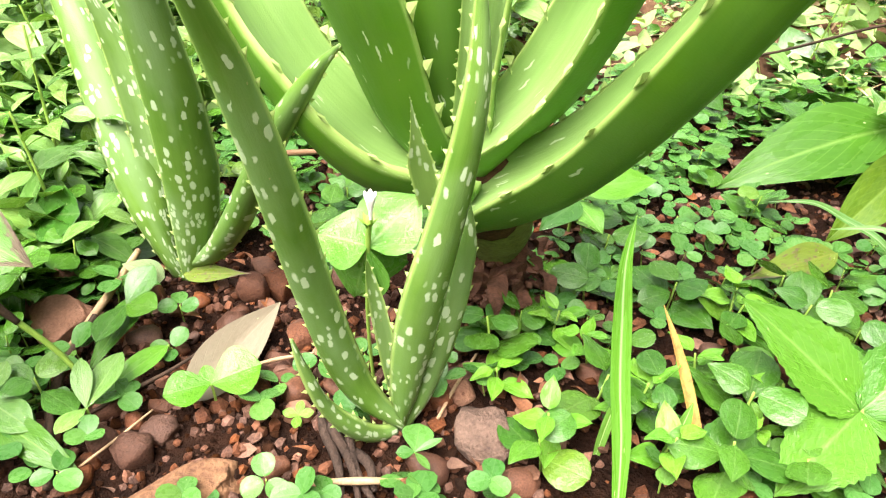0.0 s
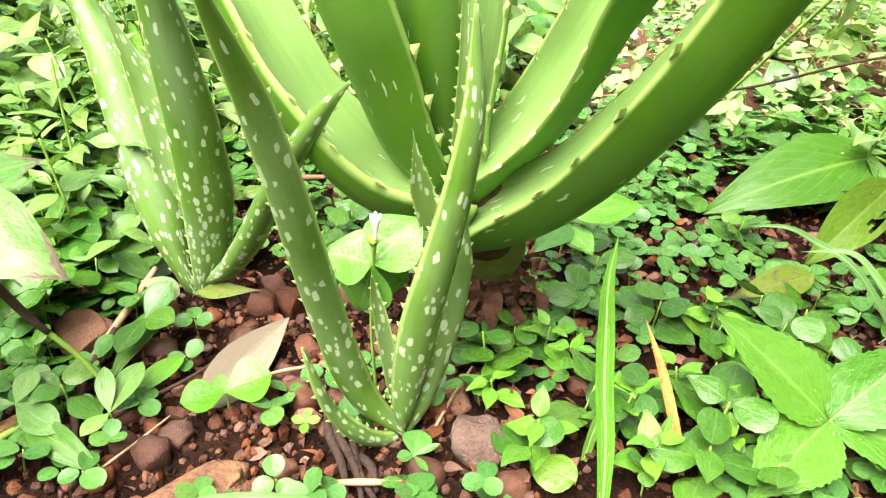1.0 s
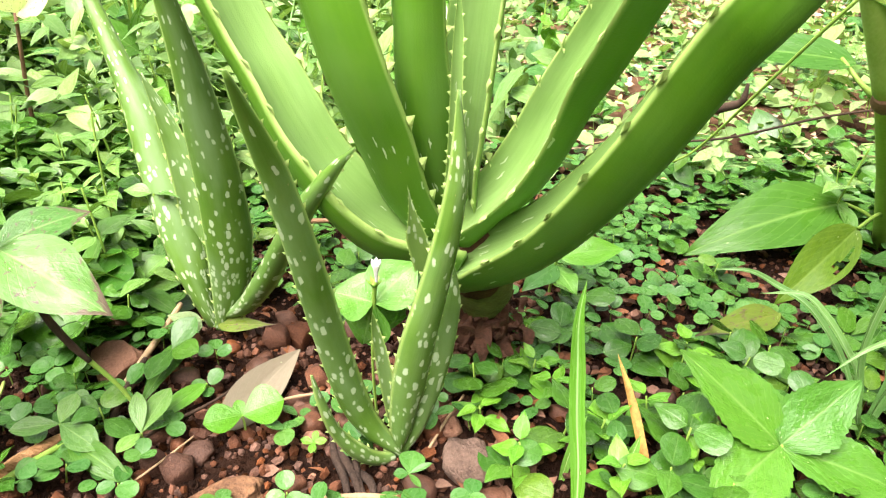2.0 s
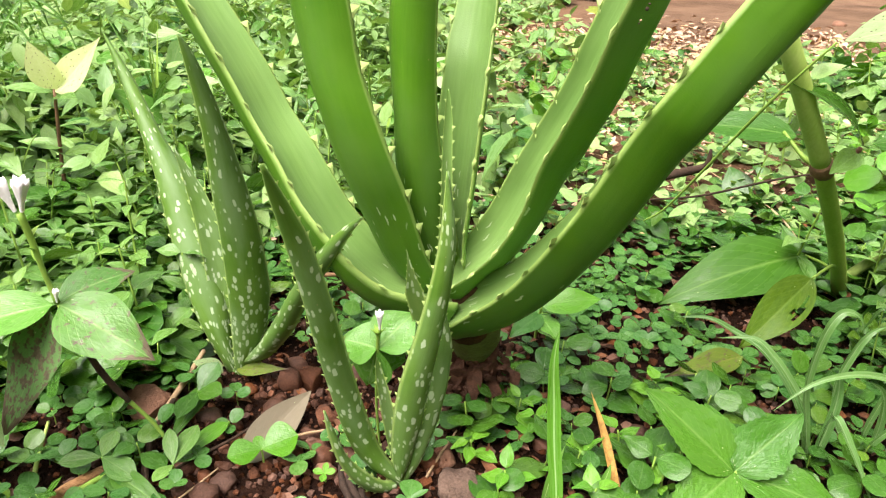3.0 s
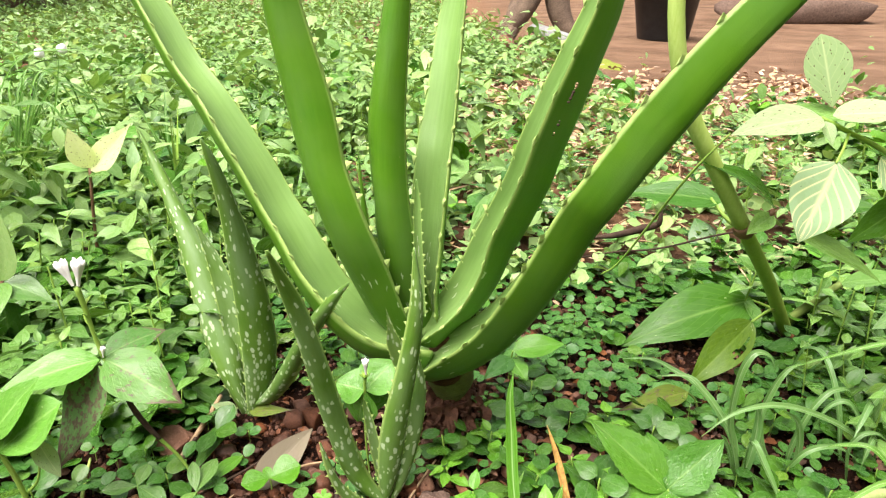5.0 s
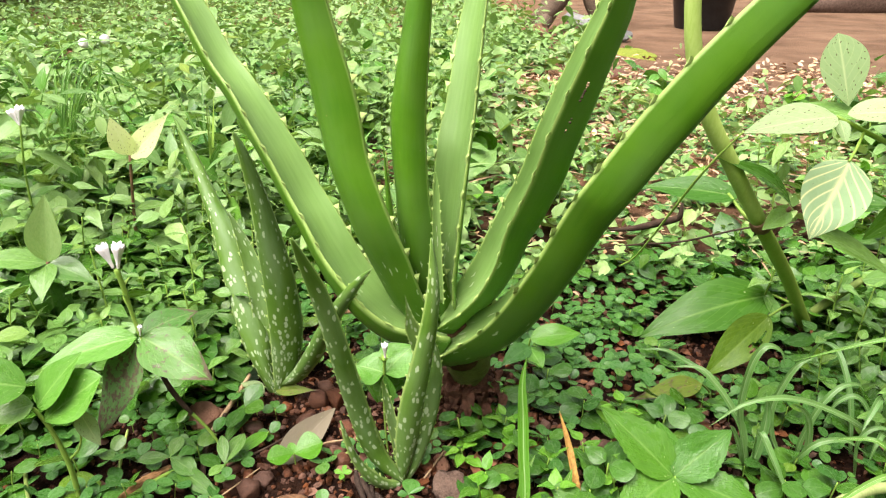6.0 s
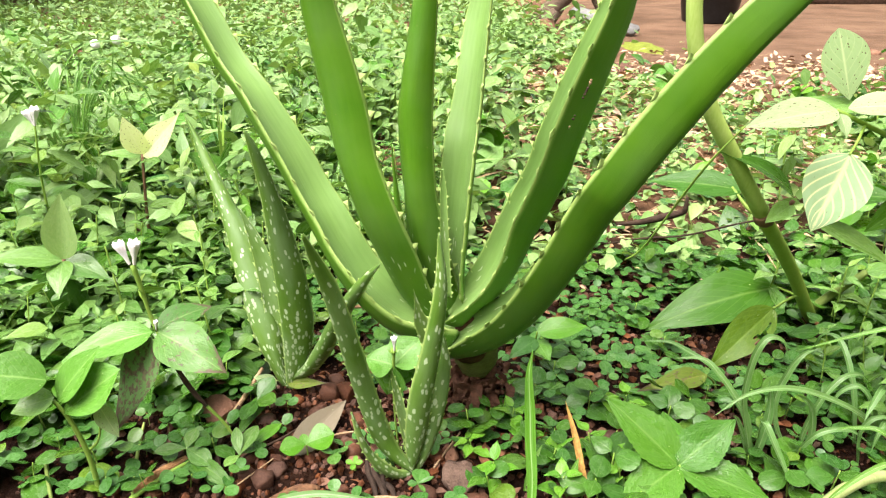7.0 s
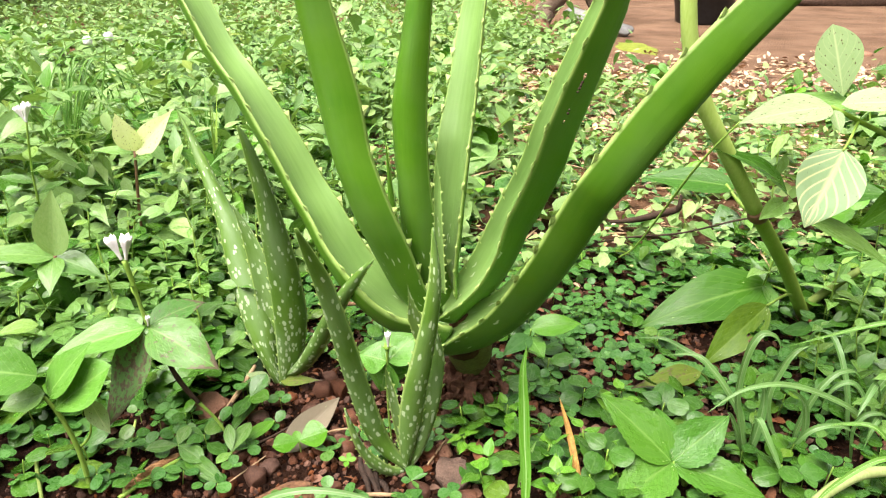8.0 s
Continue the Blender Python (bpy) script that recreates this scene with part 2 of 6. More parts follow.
def ground_material():
    m, n, l = material("red_soil")
    p = place_of(n)
    big = noise_node(n, l, 2.2, 5.0, p)
    clod = noise_node(n, l, 38.0, 5.0, p, 0.65)
    grit = noise_node(n, l, 260.0, 3.0, p)
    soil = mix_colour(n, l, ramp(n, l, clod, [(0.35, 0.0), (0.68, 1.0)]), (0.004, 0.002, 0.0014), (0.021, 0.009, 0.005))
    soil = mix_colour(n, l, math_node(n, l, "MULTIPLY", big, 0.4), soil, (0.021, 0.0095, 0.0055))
    # dry lighter soil farther back, its tone also raised to look sunlit
    split0 = n.new("ShaderNodeSeparateXYZ")
    l.new(p, split0.inputs[0])
    dry = math_node(n, l, "MULTIPLY", math_node(n, l, "SUBTRACT", math_node(n, l, "ADD", split0.outputs[1], noise_node(n, l, 3.0, 3.0, p)), 1.5), 1.2, True)
    soil = mix_colour(n, l, math_node(n, l, "MULTIPLY", dry, 0.8), soil, mix_colour(n, l, clod, (0.09, 0.045, 0.026), (0.34, 0.19, 0.105)))
    # trodden, paler clay of the yard beyond the weeds
    split = n.new("ShaderNodeSeparateXYZ")
    l.new(p, split.inputs[0])
    ragged = math_node(n, l, "MULTIPLY", noise_node(n, l, 1.4, 4.0, p), 0.8)
    yard = math_node(n, l, "ADD", math_node(n, l, "SUBTRACT", split.outputs[1], 3.25), ragged)
    side = math_node(n, l, "ADD", math_node(n, l, "SUBTRACT", split.outputs[0], 0.95), ragged)
    inside = math_node(n, l, "MULTIPLY", math_node(n, l, "MULTIPLY", yard, 2.0, True), math_node(n, l, "MULTIPLY", side, 2.0, True))
    clay = mix_colour(n, l, ramp(n, l, noise_node(n, l, 2.2, 8.0, p, 0.6), [(0.25, 0.0), (0.8, 1.0)]), (0.072, 0.040, 0.023), (0.25, 0.155, 0.100))
    colour = mix_colour(n, l, inside, soil, clay)
    h = math_node(n, l, "ADD", clod, math_node(n, l, "MULTIPLY", grit, 0.4))
    finish(n, l, colour, 0.85, bump(n, l, h, 1.0, 0.016), specular=0.06)
    return m


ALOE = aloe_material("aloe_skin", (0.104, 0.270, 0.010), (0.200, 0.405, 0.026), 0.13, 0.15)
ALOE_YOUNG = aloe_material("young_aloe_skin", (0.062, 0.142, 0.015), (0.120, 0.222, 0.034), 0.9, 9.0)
SPINE = plain("spine", (0.34, 0.50, 0.12), (0.56, 0.68, 0.28), 1.0, 0.5, 0.0, through_light=0.2)
STEM_DRY = plain("dry_leaf_bases", (0.022, 0.010, 0.007), (0.15, 0.070, 0.042), 35, 0.9, 0.8, 0.004, (1, 1, 4))
STEM_PALE = plain("pale_aloe_base", (0.050, 0.060, 0.016), (0.165, 0.19, 0.055), 30, 0.7, 0.6, 0.003, (1, 1, 3))
CLOVER = leaf_material("clover_leaf", (0.028, 0.098, 0.018), (0.078, 0.198, 0.036), vein_amount=0.10, side_veins=5.0, gloss=0.32, crinkle=0.14, specular=0.30, yellow=0.25)
ROUND_LEAF = leaf_material("round_leaf", (0.015, 0.066, 0.006), (0.072, 0.184, 0.017), vein_amount=0.14, side_veins=6.0, gloss=0.20, crinkle=0.28, specular=0.36)
WEED = leaf_material("weed_leaf", (0.036, 0.110, 0.018), (0.190, 0.355, 0.075), vein_amount=0.3, side_veins=6.0, gloss=0.26, specular=0.38, through_light=0.2)
WEED_LIGHT = leaf_material("light_weed_leaf", (0.060, 0.190, 0.014), (0.140, 0.320, 0.028), vein_amount=0.14, gloss=0.26, yellow=0.2)
# brighter, yellower copy of the light weed leaf, sunlight put into its colour
WEED_SUNNY = leaf_material("sunlit_yellow_green_leaf", (0.17, 0.325, 0.085), (0.36, 0.49, 0.20), vein_amount=0.2, gloss=0.3, through_light=0.3)
BRIGHT_LEAF = leaf_material("shiny_seedling_leaf", (0.046, 0.150, 0.005), (0.062, 0.180, 0.008), vein_amount=0.08, side_veins=4.0, gloss=0.16, crinkle=0.35, yellow=0.0, through_light=0.08)
WEED_PALE = leaf_material("pale_weed_leaf", (0.32, 0.48, 0.21), (0.46, 0.58, 0.32), vein=(0.78, 0.82, 0.50), vein_amount=0.45, gloss=0.4, holes=0.17, through_light=0.42)
WEED_BIG = leaf_material("broad_weed_leaf", (0.028, 0.092, 0.006), (0.062, 0.155, 0.013), specular=0.2, through_light=0.10, vein=(0.30, 0.46, 0.12), vein_amount=0.25, side_veins=8.0, gloss=0.28, crinkle=0.35)
WEED_FRONT = leaf_material("bright_broad_leaf", (0.058, 0.172, 0.018), (0.108, 0.262, 0.038), vein=(0.32, 0.50, 0.16), vein_amount=0.4, side_veins=8.0, gloss=0.28, crinkle=0.4, yellow=0.15, through_light=0.12)
SERRATED = leaf_material("saw_edged_leaf", (0.046, 0.145, 0.012), (0.080, 0.205, 0.020), vein=(0.20, 0.34, 0.09), vein_amount=0.4, side_veins=9.0, gloss=0.3, crinkle=0.7, yellow=0.0)
WEED_SICK = leaf_material("blotched_leaf", (0.075, 0.17, 0.05), (0.15, 0.26, 0.085), vein_amount=0.2, blotch=1.1, gloss=0.45, yellow=0.0)
WEED_EDGE = leaf_material("leaf_with_dead_rim", (0.055, 0.150, 0.022), (0.100, 0.225, 0.042), vein_amount=0.45, side_veins=8.0, blotch=0.35, gloss=0.34, crinkle=0.4, yellow=0.0)
WEED_YELLOWED = leaf_material("yellowed_leaf", (0.075, 0.135, 0.014), (0.145, 0.180, 0.026), vein=(0.26, 0.22, 0.08), vein_amount=0.4, blotch=0.45, gloss=0.4)
WEED_CREAM = leaf_material("cream_leaf", (0.60, 0.70, 0.28), (0.74, 0.80, 0.44), vein=(0.80, 0.84, 0.55), vein_amount=0.3, gloss=0.4, holes=0.17, through_light=0.35)
VEINED = leaf_material("cream_veined_leaf", (0.36, 0.55, 0.30), (0.46, 0.63, 0.38), vein=(0.85, 0.86, 0.50), vein_width=1.8, vein_amount=1.0, side_veins=6.0, holes=0.08, through_light=0.4)
GRASS = leaf_material("grass_blade", (0.050, 0.145, 0.017), (0.14, 0.29, 0.045), vein=(0.55, 0.66, 0.35), vein_amount=0.7, side_veins=0.0, gloss=0.3)
GRASS_BRIGHT = leaf_material("bright_grass_blade", (0.052, 0.165, 0.012), (0.085, 0.215, 0.022), vein=(0.40, 0.54, 0.28), vein_width=2.2, vein_amount=0.5, side_veins=0.0, gloss=0.28, through_light=0.15, specular=0.4, yellow=0.0)
GRASS_PALE = leaf_material("pale_grass_blade", (0.085, 0.190, 0.048), (0.160, 0.300, 0.090), vein=(0.36, 0.48, 0.26), vein_width=2.0, vein_amount=0.5, side_veins=0.0, gloss=0.26, through_light=0.25, specular=0.5, yellow=0.1)
GRASS_DRY = plain("dry_grass", (0.14, 0.070, 0.022), (0.54, 0.32, 0.080), 46, 0.6, 0.6, 0.002, (7, 7, 0.8))
STALK = plain("green_stalk", (0.150, 0.270, 0.036), (0.260, 0.390, 0.075), 40, 0.5, 0.2, 0.001, (1, 1, 0.2))
STALK_PALE = plain("pale_stalk", (0.300, 0.440, 0.080), (0.460, 0.580, 0.175), 40, 0.5, 0.2, 0.001, (1, 1, 0.2))
# darker copy of the green stalk, with shade put into its colour
STALK_SHADED = plain("dull_shaded_stalk", (0.085, 0.13, 0.026), (0.17, 0.23, 0.055), 40, 0.6, 0.3, 0.001, (1, 1, 0.2))
STALK_RED = plain("brownish_stalk", (0.10, 0.05, 0.03), (0.22, 0.13, 0.07), 40, 0.7)
TWIG = plain("twig_bark", (0.012, 0.008, 0.006), (0.075, 0.046, 0.03), 60, 0.9, 0.6, 0.002)
BARK_DARK = plain("dead_root_bark", (0.012, 0.008, 0.006), (0.066, 0.042, 0.031), 60, 0.9, 0.9, 0.004, (1, 1, 0.4))
STRAW = plain("straw", (0.22, 0.14, 0.075), (0.42, 0.30, 0.18), 60, 0.8)
STONE = plain("laterite_stone", (0.034, 0.0135, 0.008), (0.150, 0.068, 0.041), 60, 0.72, 0.9, 0.003, random_tint=0.4)
STONE_SMALL = plain("laterite_pebble", (0.030, 0.0125, 0.008), (0.150, 0.068, 0.041), 1.3, 0.6, 0.8, 0.0015, random_tint=0.45)
STONE_PALE = plain("pale_stone", (0.11, 0.050, 0.032), (0.28, 0.150, 0.095), 40, 0.85, 0.7, 0.005)
STONE_CRUST = plain("crusted_stone", (0.040, 0.015, 0.010), (0.22, 0.118, 0.060), 26, 0.85, 0.9, 0.006)
STONE_GREY = plain("grey_brown_rock", (0.036, 0.022, 0.017), (0.17, 0.112, 0.084), 45, 0.9, 0.9, 0.006)
LITTER = plain("leaf_litter", (0.27, 0.165, 0.105), (0.62, 0.44, 0.30), 30, 0.8, 0.4, 0.002, random_tint=0.35)
# weed leaf paled for distance, with haze and glare put into the colour
WEED_HAZE = leaf_material("hazed_far_weed_leaf", (0.085, 0.200, 0.045), (0.29, 0.44, 0.145), vein_amount=0.3, gloss=0.30, specular=0.34, through_light=0.25)
STEM_GREEN = plain("thick_green_stalk", (0.210, 0.345, 0.042), (0.340, 0.470, 0.090), 40, 0.5, 0.2, 0.001, (1, 1, 0.2))
STEM_STRAW = plain("straw_green_stem", (0.20, 0.27, 0.075), (0.36, 0.42, 0.18), 40, 0.6, 0.3, 0.001, (1, 1, 0.2))
DEAD_LEAF = leaf_material("withered_leaf", (0.150, 0.140, 0.092), (0.225, 0.175, 0.132), vein=(0.27, 0.22, 0.17), vein_amount=0.4, side_veins=7.0, gloss=0.55, specular=0.12, yellow=0.0, through_light=0.05)
PETAL = plain("white_petal", (0.78, 0.72, 0.75), (0.88, 0.86, 0.86), 50, 0.5)
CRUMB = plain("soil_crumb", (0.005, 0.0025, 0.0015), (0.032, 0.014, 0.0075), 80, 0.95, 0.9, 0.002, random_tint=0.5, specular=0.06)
SHADE_WALL = plain("shade_wall", (0.10, 0.065, 0.045), (0.20, 0.13, 0.09), 3, 0.95)
GROUND = ground_material()
MOSS = plain("moss", (0.09, 0.12, 0.016), (0.24, 0.28, 0.035), 20, 0.9, 0.8, 0.01)
WOOD = plain("rotten_wood", (0.28, 0.13, 0.05), (0.60, 0.34, 0.17), 8, 0.85, 0.8, 0.01, (1, 6, 6))
BARK = plain("root_bark", (0.05, 0.034, 0.026), (0.19, 0.135, 0.095), 12, 0.9, 0.9, 0.02)
POT = plain("black_plastic", (0.012, 0.012, 0.013), (0.03, 0.03, 0.032), 20, 0.4, 0.1)
GREY_BOARD = plain("grey_weathered_board", (0.13, 0.13, 0.13), (0.28, 0.28, 0.27), 7, 0.8, 0.5, 0.004)


# ---- mesh tools ----
def spline(points, count):
    """A smooth line of count places through the points."""
    p = np.array([points[0]] + list(points) + [points[-1]], float)
    p[0] = 2 * p[1] - p[2]
    p[-1] = 2 * p[-2] - p[-3]
    out = []
    for u in np.linspace(0, len(points) - 1 - 1e-9, count):
        i = int(u)
        f = u - i
        a, b, c, d = p[i:i + 4]
        out.append(0.5 * ((2 * b) + (c - a) * f + (2 * a - 5 * b + 4 * c - d) * f * f + (3 * b - a - 3 * c + d) * f ** 3))
    return np.array(out)


def raw_mesh(name, verts, faces, uvs=None, smooth=True):
    """A mesh from arrays; faces all of one size; uvs a pair per vertex."""
    verts, faces = np.asarray(verts, np.float32), np.asarray(faces, np.int32)
    me = bpy.data.meshes.new(name)
    k = faces.shape[1]
    me.vertices.add(len(verts))
    me.vertices.foreach_set("co", verts.ravel())
    me.loops.add(faces.size)
    me.loops.foreach_set("vertex_index", faces.ravel())
    me.polygons.add(len(faces))
    me.polygons.foreach_set("loop_start", np.arange(0, faces.size, k, dtype=np.int32))
    me.polygons.foreach_set("use_smooth", np.full(len(faces), smooth))
    if uvs is not None:
        layer = me.uv_layers.new(name="UVMap")
        layer.data.foreach_set("uv", np.asarray(uvs, np.float32)[faces.ravel()].ravel())
    me.update(calc_edges=True)
    me.validate()
    return me


def give(me, mat):
    if not me.materials:
        me.materials.append(mat)
    return me


def part(name, me, mat, parent, label=""):
    """Links a mesh as ONE object under a thing or a part; its places are those of the world."""
    if isinstance(me, bmesh.types.BMesh):
        bm, me = me, bpy.data.meshes.new(name)
        bm.to_mesh(me)
        bm.free()
        me.polygons.foreach_set("use_smooth", np.full(len(me.polygons), True))
    ob = new(name, give(me, mat))
    if parent is not None:
        ob.parent = parent
        if parent.parent is None:
            ob.matrix_parent_inverse = parent.matrix_basis.inverted()
    return tagged(ob, label)


def thing(name, place, label, category, group=""):
    """An Empty at the thing's base, to carry its parts."""
    ob = new(name)
    ob.location = place
    ob.empty_display_size = 0.02
    return tagged(ob, label, category, group)


def tube(points, radii, sides=8, count=None):
    """Arrays of a closed round bar along a line."""
    count = count or max(6, 4 * len(points))
    line = spline(points, count)
    rad = np.interp(np.linspace(0, 1, count), np.linspace(0, 1, len(radii)), radii)
    ahead = np.gradient(line, axis=0)
    ahead /= np.linalg.norm(ahead, axis=1, keepdims=True) + 1e-12
    ref = np.array([0.0, 1.0, 0.0]) if abs(ahead[:, 1]).mean() < 0.8 else np.array([1.0, 0.0, 0.0])
    u = np.cross(ahead, ref)
    u /= np.linalg.norm(u, axis=1, keepdims=True) + 1e-12
    v = np.cross(ahead, u)
    a = np.linspace(0, 2 * np.pi, sides, endpoint=False)
    ring = line[:, None] + rad[:, None, None] * (np.cos(a)[None, :, None] * u[:, None] + np.sin(a)[None, :, None] * v[:, None])
    verts = np.concatenate([ring.reshape(-1, 3), line[:1], line[-1:]])
    i, j = np.meshgrid(np.arange(count - 1), np.arange(sides), indexing="ij")
    k = (j + 1) % sides
    quads = np.stack([i * sides + j, i * sides + k, (i + 1) * sides + k, (i + 1) * sides + j], -1).reshape(-1, 4)
    tris = np.concatenate([quads[:, [0, 1, 2]], quads[:, [0, 2, 3]]])
    s = np.arange(sides)
    caps = np.concatenate([np.stack([np.full(sides, count * sides), (s + 1) % sides, s], 1),
                           np.stack([np.full(sides, count * sides + 1), (count - 1) * sides + s, (count - 1) * sides + (s + 1) % sides], 1)])
    return verts, np.concatenate([tris, caps])


def bar(name, points, radii, mat, parent, label="", sides=8, count=None):
    return part(name, raw_mesh(name, *tube(points, radii, sides, count)), mat, parent, label)


def bulb(centre, size, rough=0.15, seed=0, cuts=2, flat=1.0):
    """A stone-like lump: an icosphere pushed about by noise."""
    bm = bmesh.new()
    bmesh.ops.create_icosphere(bm, subdivisions=cuts, radius=1.0)
    pick = random.Random(seed)
    flats = [Vector((pick.gauss(0, 1), pick.gauss(0, 1), pick.gauss(0, 1))).normalized() for _ in range(11)]
    for v in bm.verts:
        d = v.co.normalized()
        r = 1 + rough * noise.noise(d * 1.6 + Vector((seed * 3.1, seed * 1.7, 5))) * 2 + rough * 0.6 * noise.noise(d * 4 + Vector((seed, 9, seed)))
        co = d * r
        for f_ in flats:
            over = co.dot(f_) - 0.66
            if over > 0:
                co -= f_ * over * 0.85
        co = Vector([math.copysign(abs(c) ** 0.85, c) for c in co])
        v.co = Vector(centre) + Vector((co.x * size[0], co.y * size[1], co.z * size[2] * flat))
    return bm


PROFILES = {
    "ovate": lambda u: np.sin(np.pi * u ** 0.72) ** 0.9 * (1 - 0.15 * u),
    "obovate": lambda u: np.sin(np.pi * np.clip(u, 0, 1) ** 1.25) ** 0.75,
    "round": lambda u: np.clip(1 - (2 * u - 1) ** 2, 0, 1) ** 0.5 * (0.86 + 0.24 * u),
    "lance": lambda u: np.sin(np.pi * u ** 0.62) ** 1.25,
    "blade": lambda u: np.clip(1.15 * (1 - u ** 3.5), 0.03, 1) * np.clip(0.55 + u * 2, 0, 1),
}


def leaf_arrays(length, width, shape="ovate", nu=10, nv=4, fold=0.18, droop=0.15, wave=0.0, serration=0.0, teeth=14, seed=0, cup=0.0):
    """A leaf from the origin along +y, its face up (+z)."""
    rng = np.random.default_rng(seed)
    u = np.linspace(0, 1, nu + 1)
    if shape == "round":
        u = 0.5 - 0.5 * np.cos(np.pi * u)
    v = np.linspace(-1, 1, nv + 1)
    w = PROFILES[shape](u) * width / 2
    if serration:
        saw = (u * teeth) % 1.0
        w = w * (1 + serration * (saw - 0.5))
    w = np.maximum(w, width * 0.012)
    U, V = np.meshgrid(u, v, indexing="ij")
    X = V * w[:, None]
    Y = length * U * (1 - 0.10 * droop * U)
    ph = rng.uniform(0, 6.3)
    Z = fold * np.abs(X) + cup * X ** 2 / width - droop * length * (U ** 2) + wave * width * np.sin(U * 9 + ph + 1.5 * np.sign(V)) * np.abs(V)
    verts = np.stack([X, Y, Z], -1).reshape(-1, 3)
    i, j = np.meshgrid(np.arange(nu), np.arange(nv), indexing="ij")
    n1 = nv + 1
    quads = np.stack([i * n1 + j, i * n1 + j + 1, (i + 1) * n1 + j + 1, (i + 1) * n1 + j], -1).reshape(-1, 4)
    uvs = np.stack([V * 0.5 + 0.5, U], -1).reshape(-1, 2)
    return verts, quads, uvs


def frame_of(base, tip, face):
    """A turn that lays +y from base to tip and +z towards face."""
    y = (Vector(tip) - Vector(base)).normalized()
    x = y.cross(Vector(face)).normalized()
    z = x.cross(y)
    return np.array([x, y, z]).T


def leaf(name, base, tip, width, face, mat, parent, shape="ovate", nu=14, nv=6, label="", slits=(), **more):
    """One broad leaf from its stalk end to its tip, its upper side towards face."""
    length = (Vector(tip) - Vector(base)).length
    droop = more.get("droop", 0.15)
    verts, quads, uvs = leaf_arrays(length, width, shape, nu, nv, **more)
    # the tip stays where it is asked for: tilt the droop out of the chord
    verts[:, 2] += droop * length * (verts[:, 1] / (length * (1 - 0.10 * droop)))
    m = frame_of(base, tip, face)
    torn = {i * nv + j for j, i0, i1 in slits for i in range(i0, i1)}
    quads = np.array([q for k, q in enumerate(quads) if k not in torn])
    return part(name, raw_mesh(name, verts @ m.T + np.array(base), quads, uvs), mat, parent, label)


def ribbon(name, points, width, mat, parent, face=(0, -0.4, 1), fold=0.35, label="", count=26):
    """A grass blade: a folded strip along a line, narrowing to its tip."""
    line = spline(points, count)
    u = np.linspace(0, 1, count)
    w = width / 2 * PROFILES["blade"](u)
    ahead = np.gradient(line, axis=0)
    ahead /= np.linalg.norm(ahead, axis=1, keepdims=True)
    side = np.cross(ahead, np.array(face, float))
    side /= np.linalg.norm(side, axis=1, keepdims=True)
    up = np.cross(side, ahead)
    v = np.linspace(-1, 1, 5)
    verts = line[:, None] + (side * w[:, None])[:, None] * v[None, :, None] + up[:, None] * (np.abs(v)[None, :, None] * fold * w[:, None, None])
    i, j = np.meshgrid(np.arange(count - 1), np.arange(4), indexing="ij")
    quads = np.stack([i * 5 + j, i * 5 + j + 1, (i + 1) * 5 + j + 1, (i + 1) * 5 + j], -1).reshape(-1, 4)
    U, V = np.meshgrid(u, v, indexing="ij")
    uvs = np.stack([V * 0.5 + 0.5, U], -1).reshape(-1, 2)
    return part(name, raw_mesh(name, verts.reshape(-1, 3), quads, uvs), mat, parent, label)


# ---- aloe leaves ----
SPINE_MESH = give(raw_mesh("spine", [(-0.12, -1.1, 0), (-0.12, 0.62, 0), (0, -0.2, 0.26), (0, -0.2, -0.26), (0.9, 0.42, 0), (0.36, -0.28, 0.12), (0.36, -0.28, -0.12)],
                           [(0, 2, 5), (5, 2, 4), (2, 1, 4), (1, 3, 4), (3, 6, 4), (3, 0, 6), (0, 5, 6), (5, 4, 6)], smooth=False), SPINE)


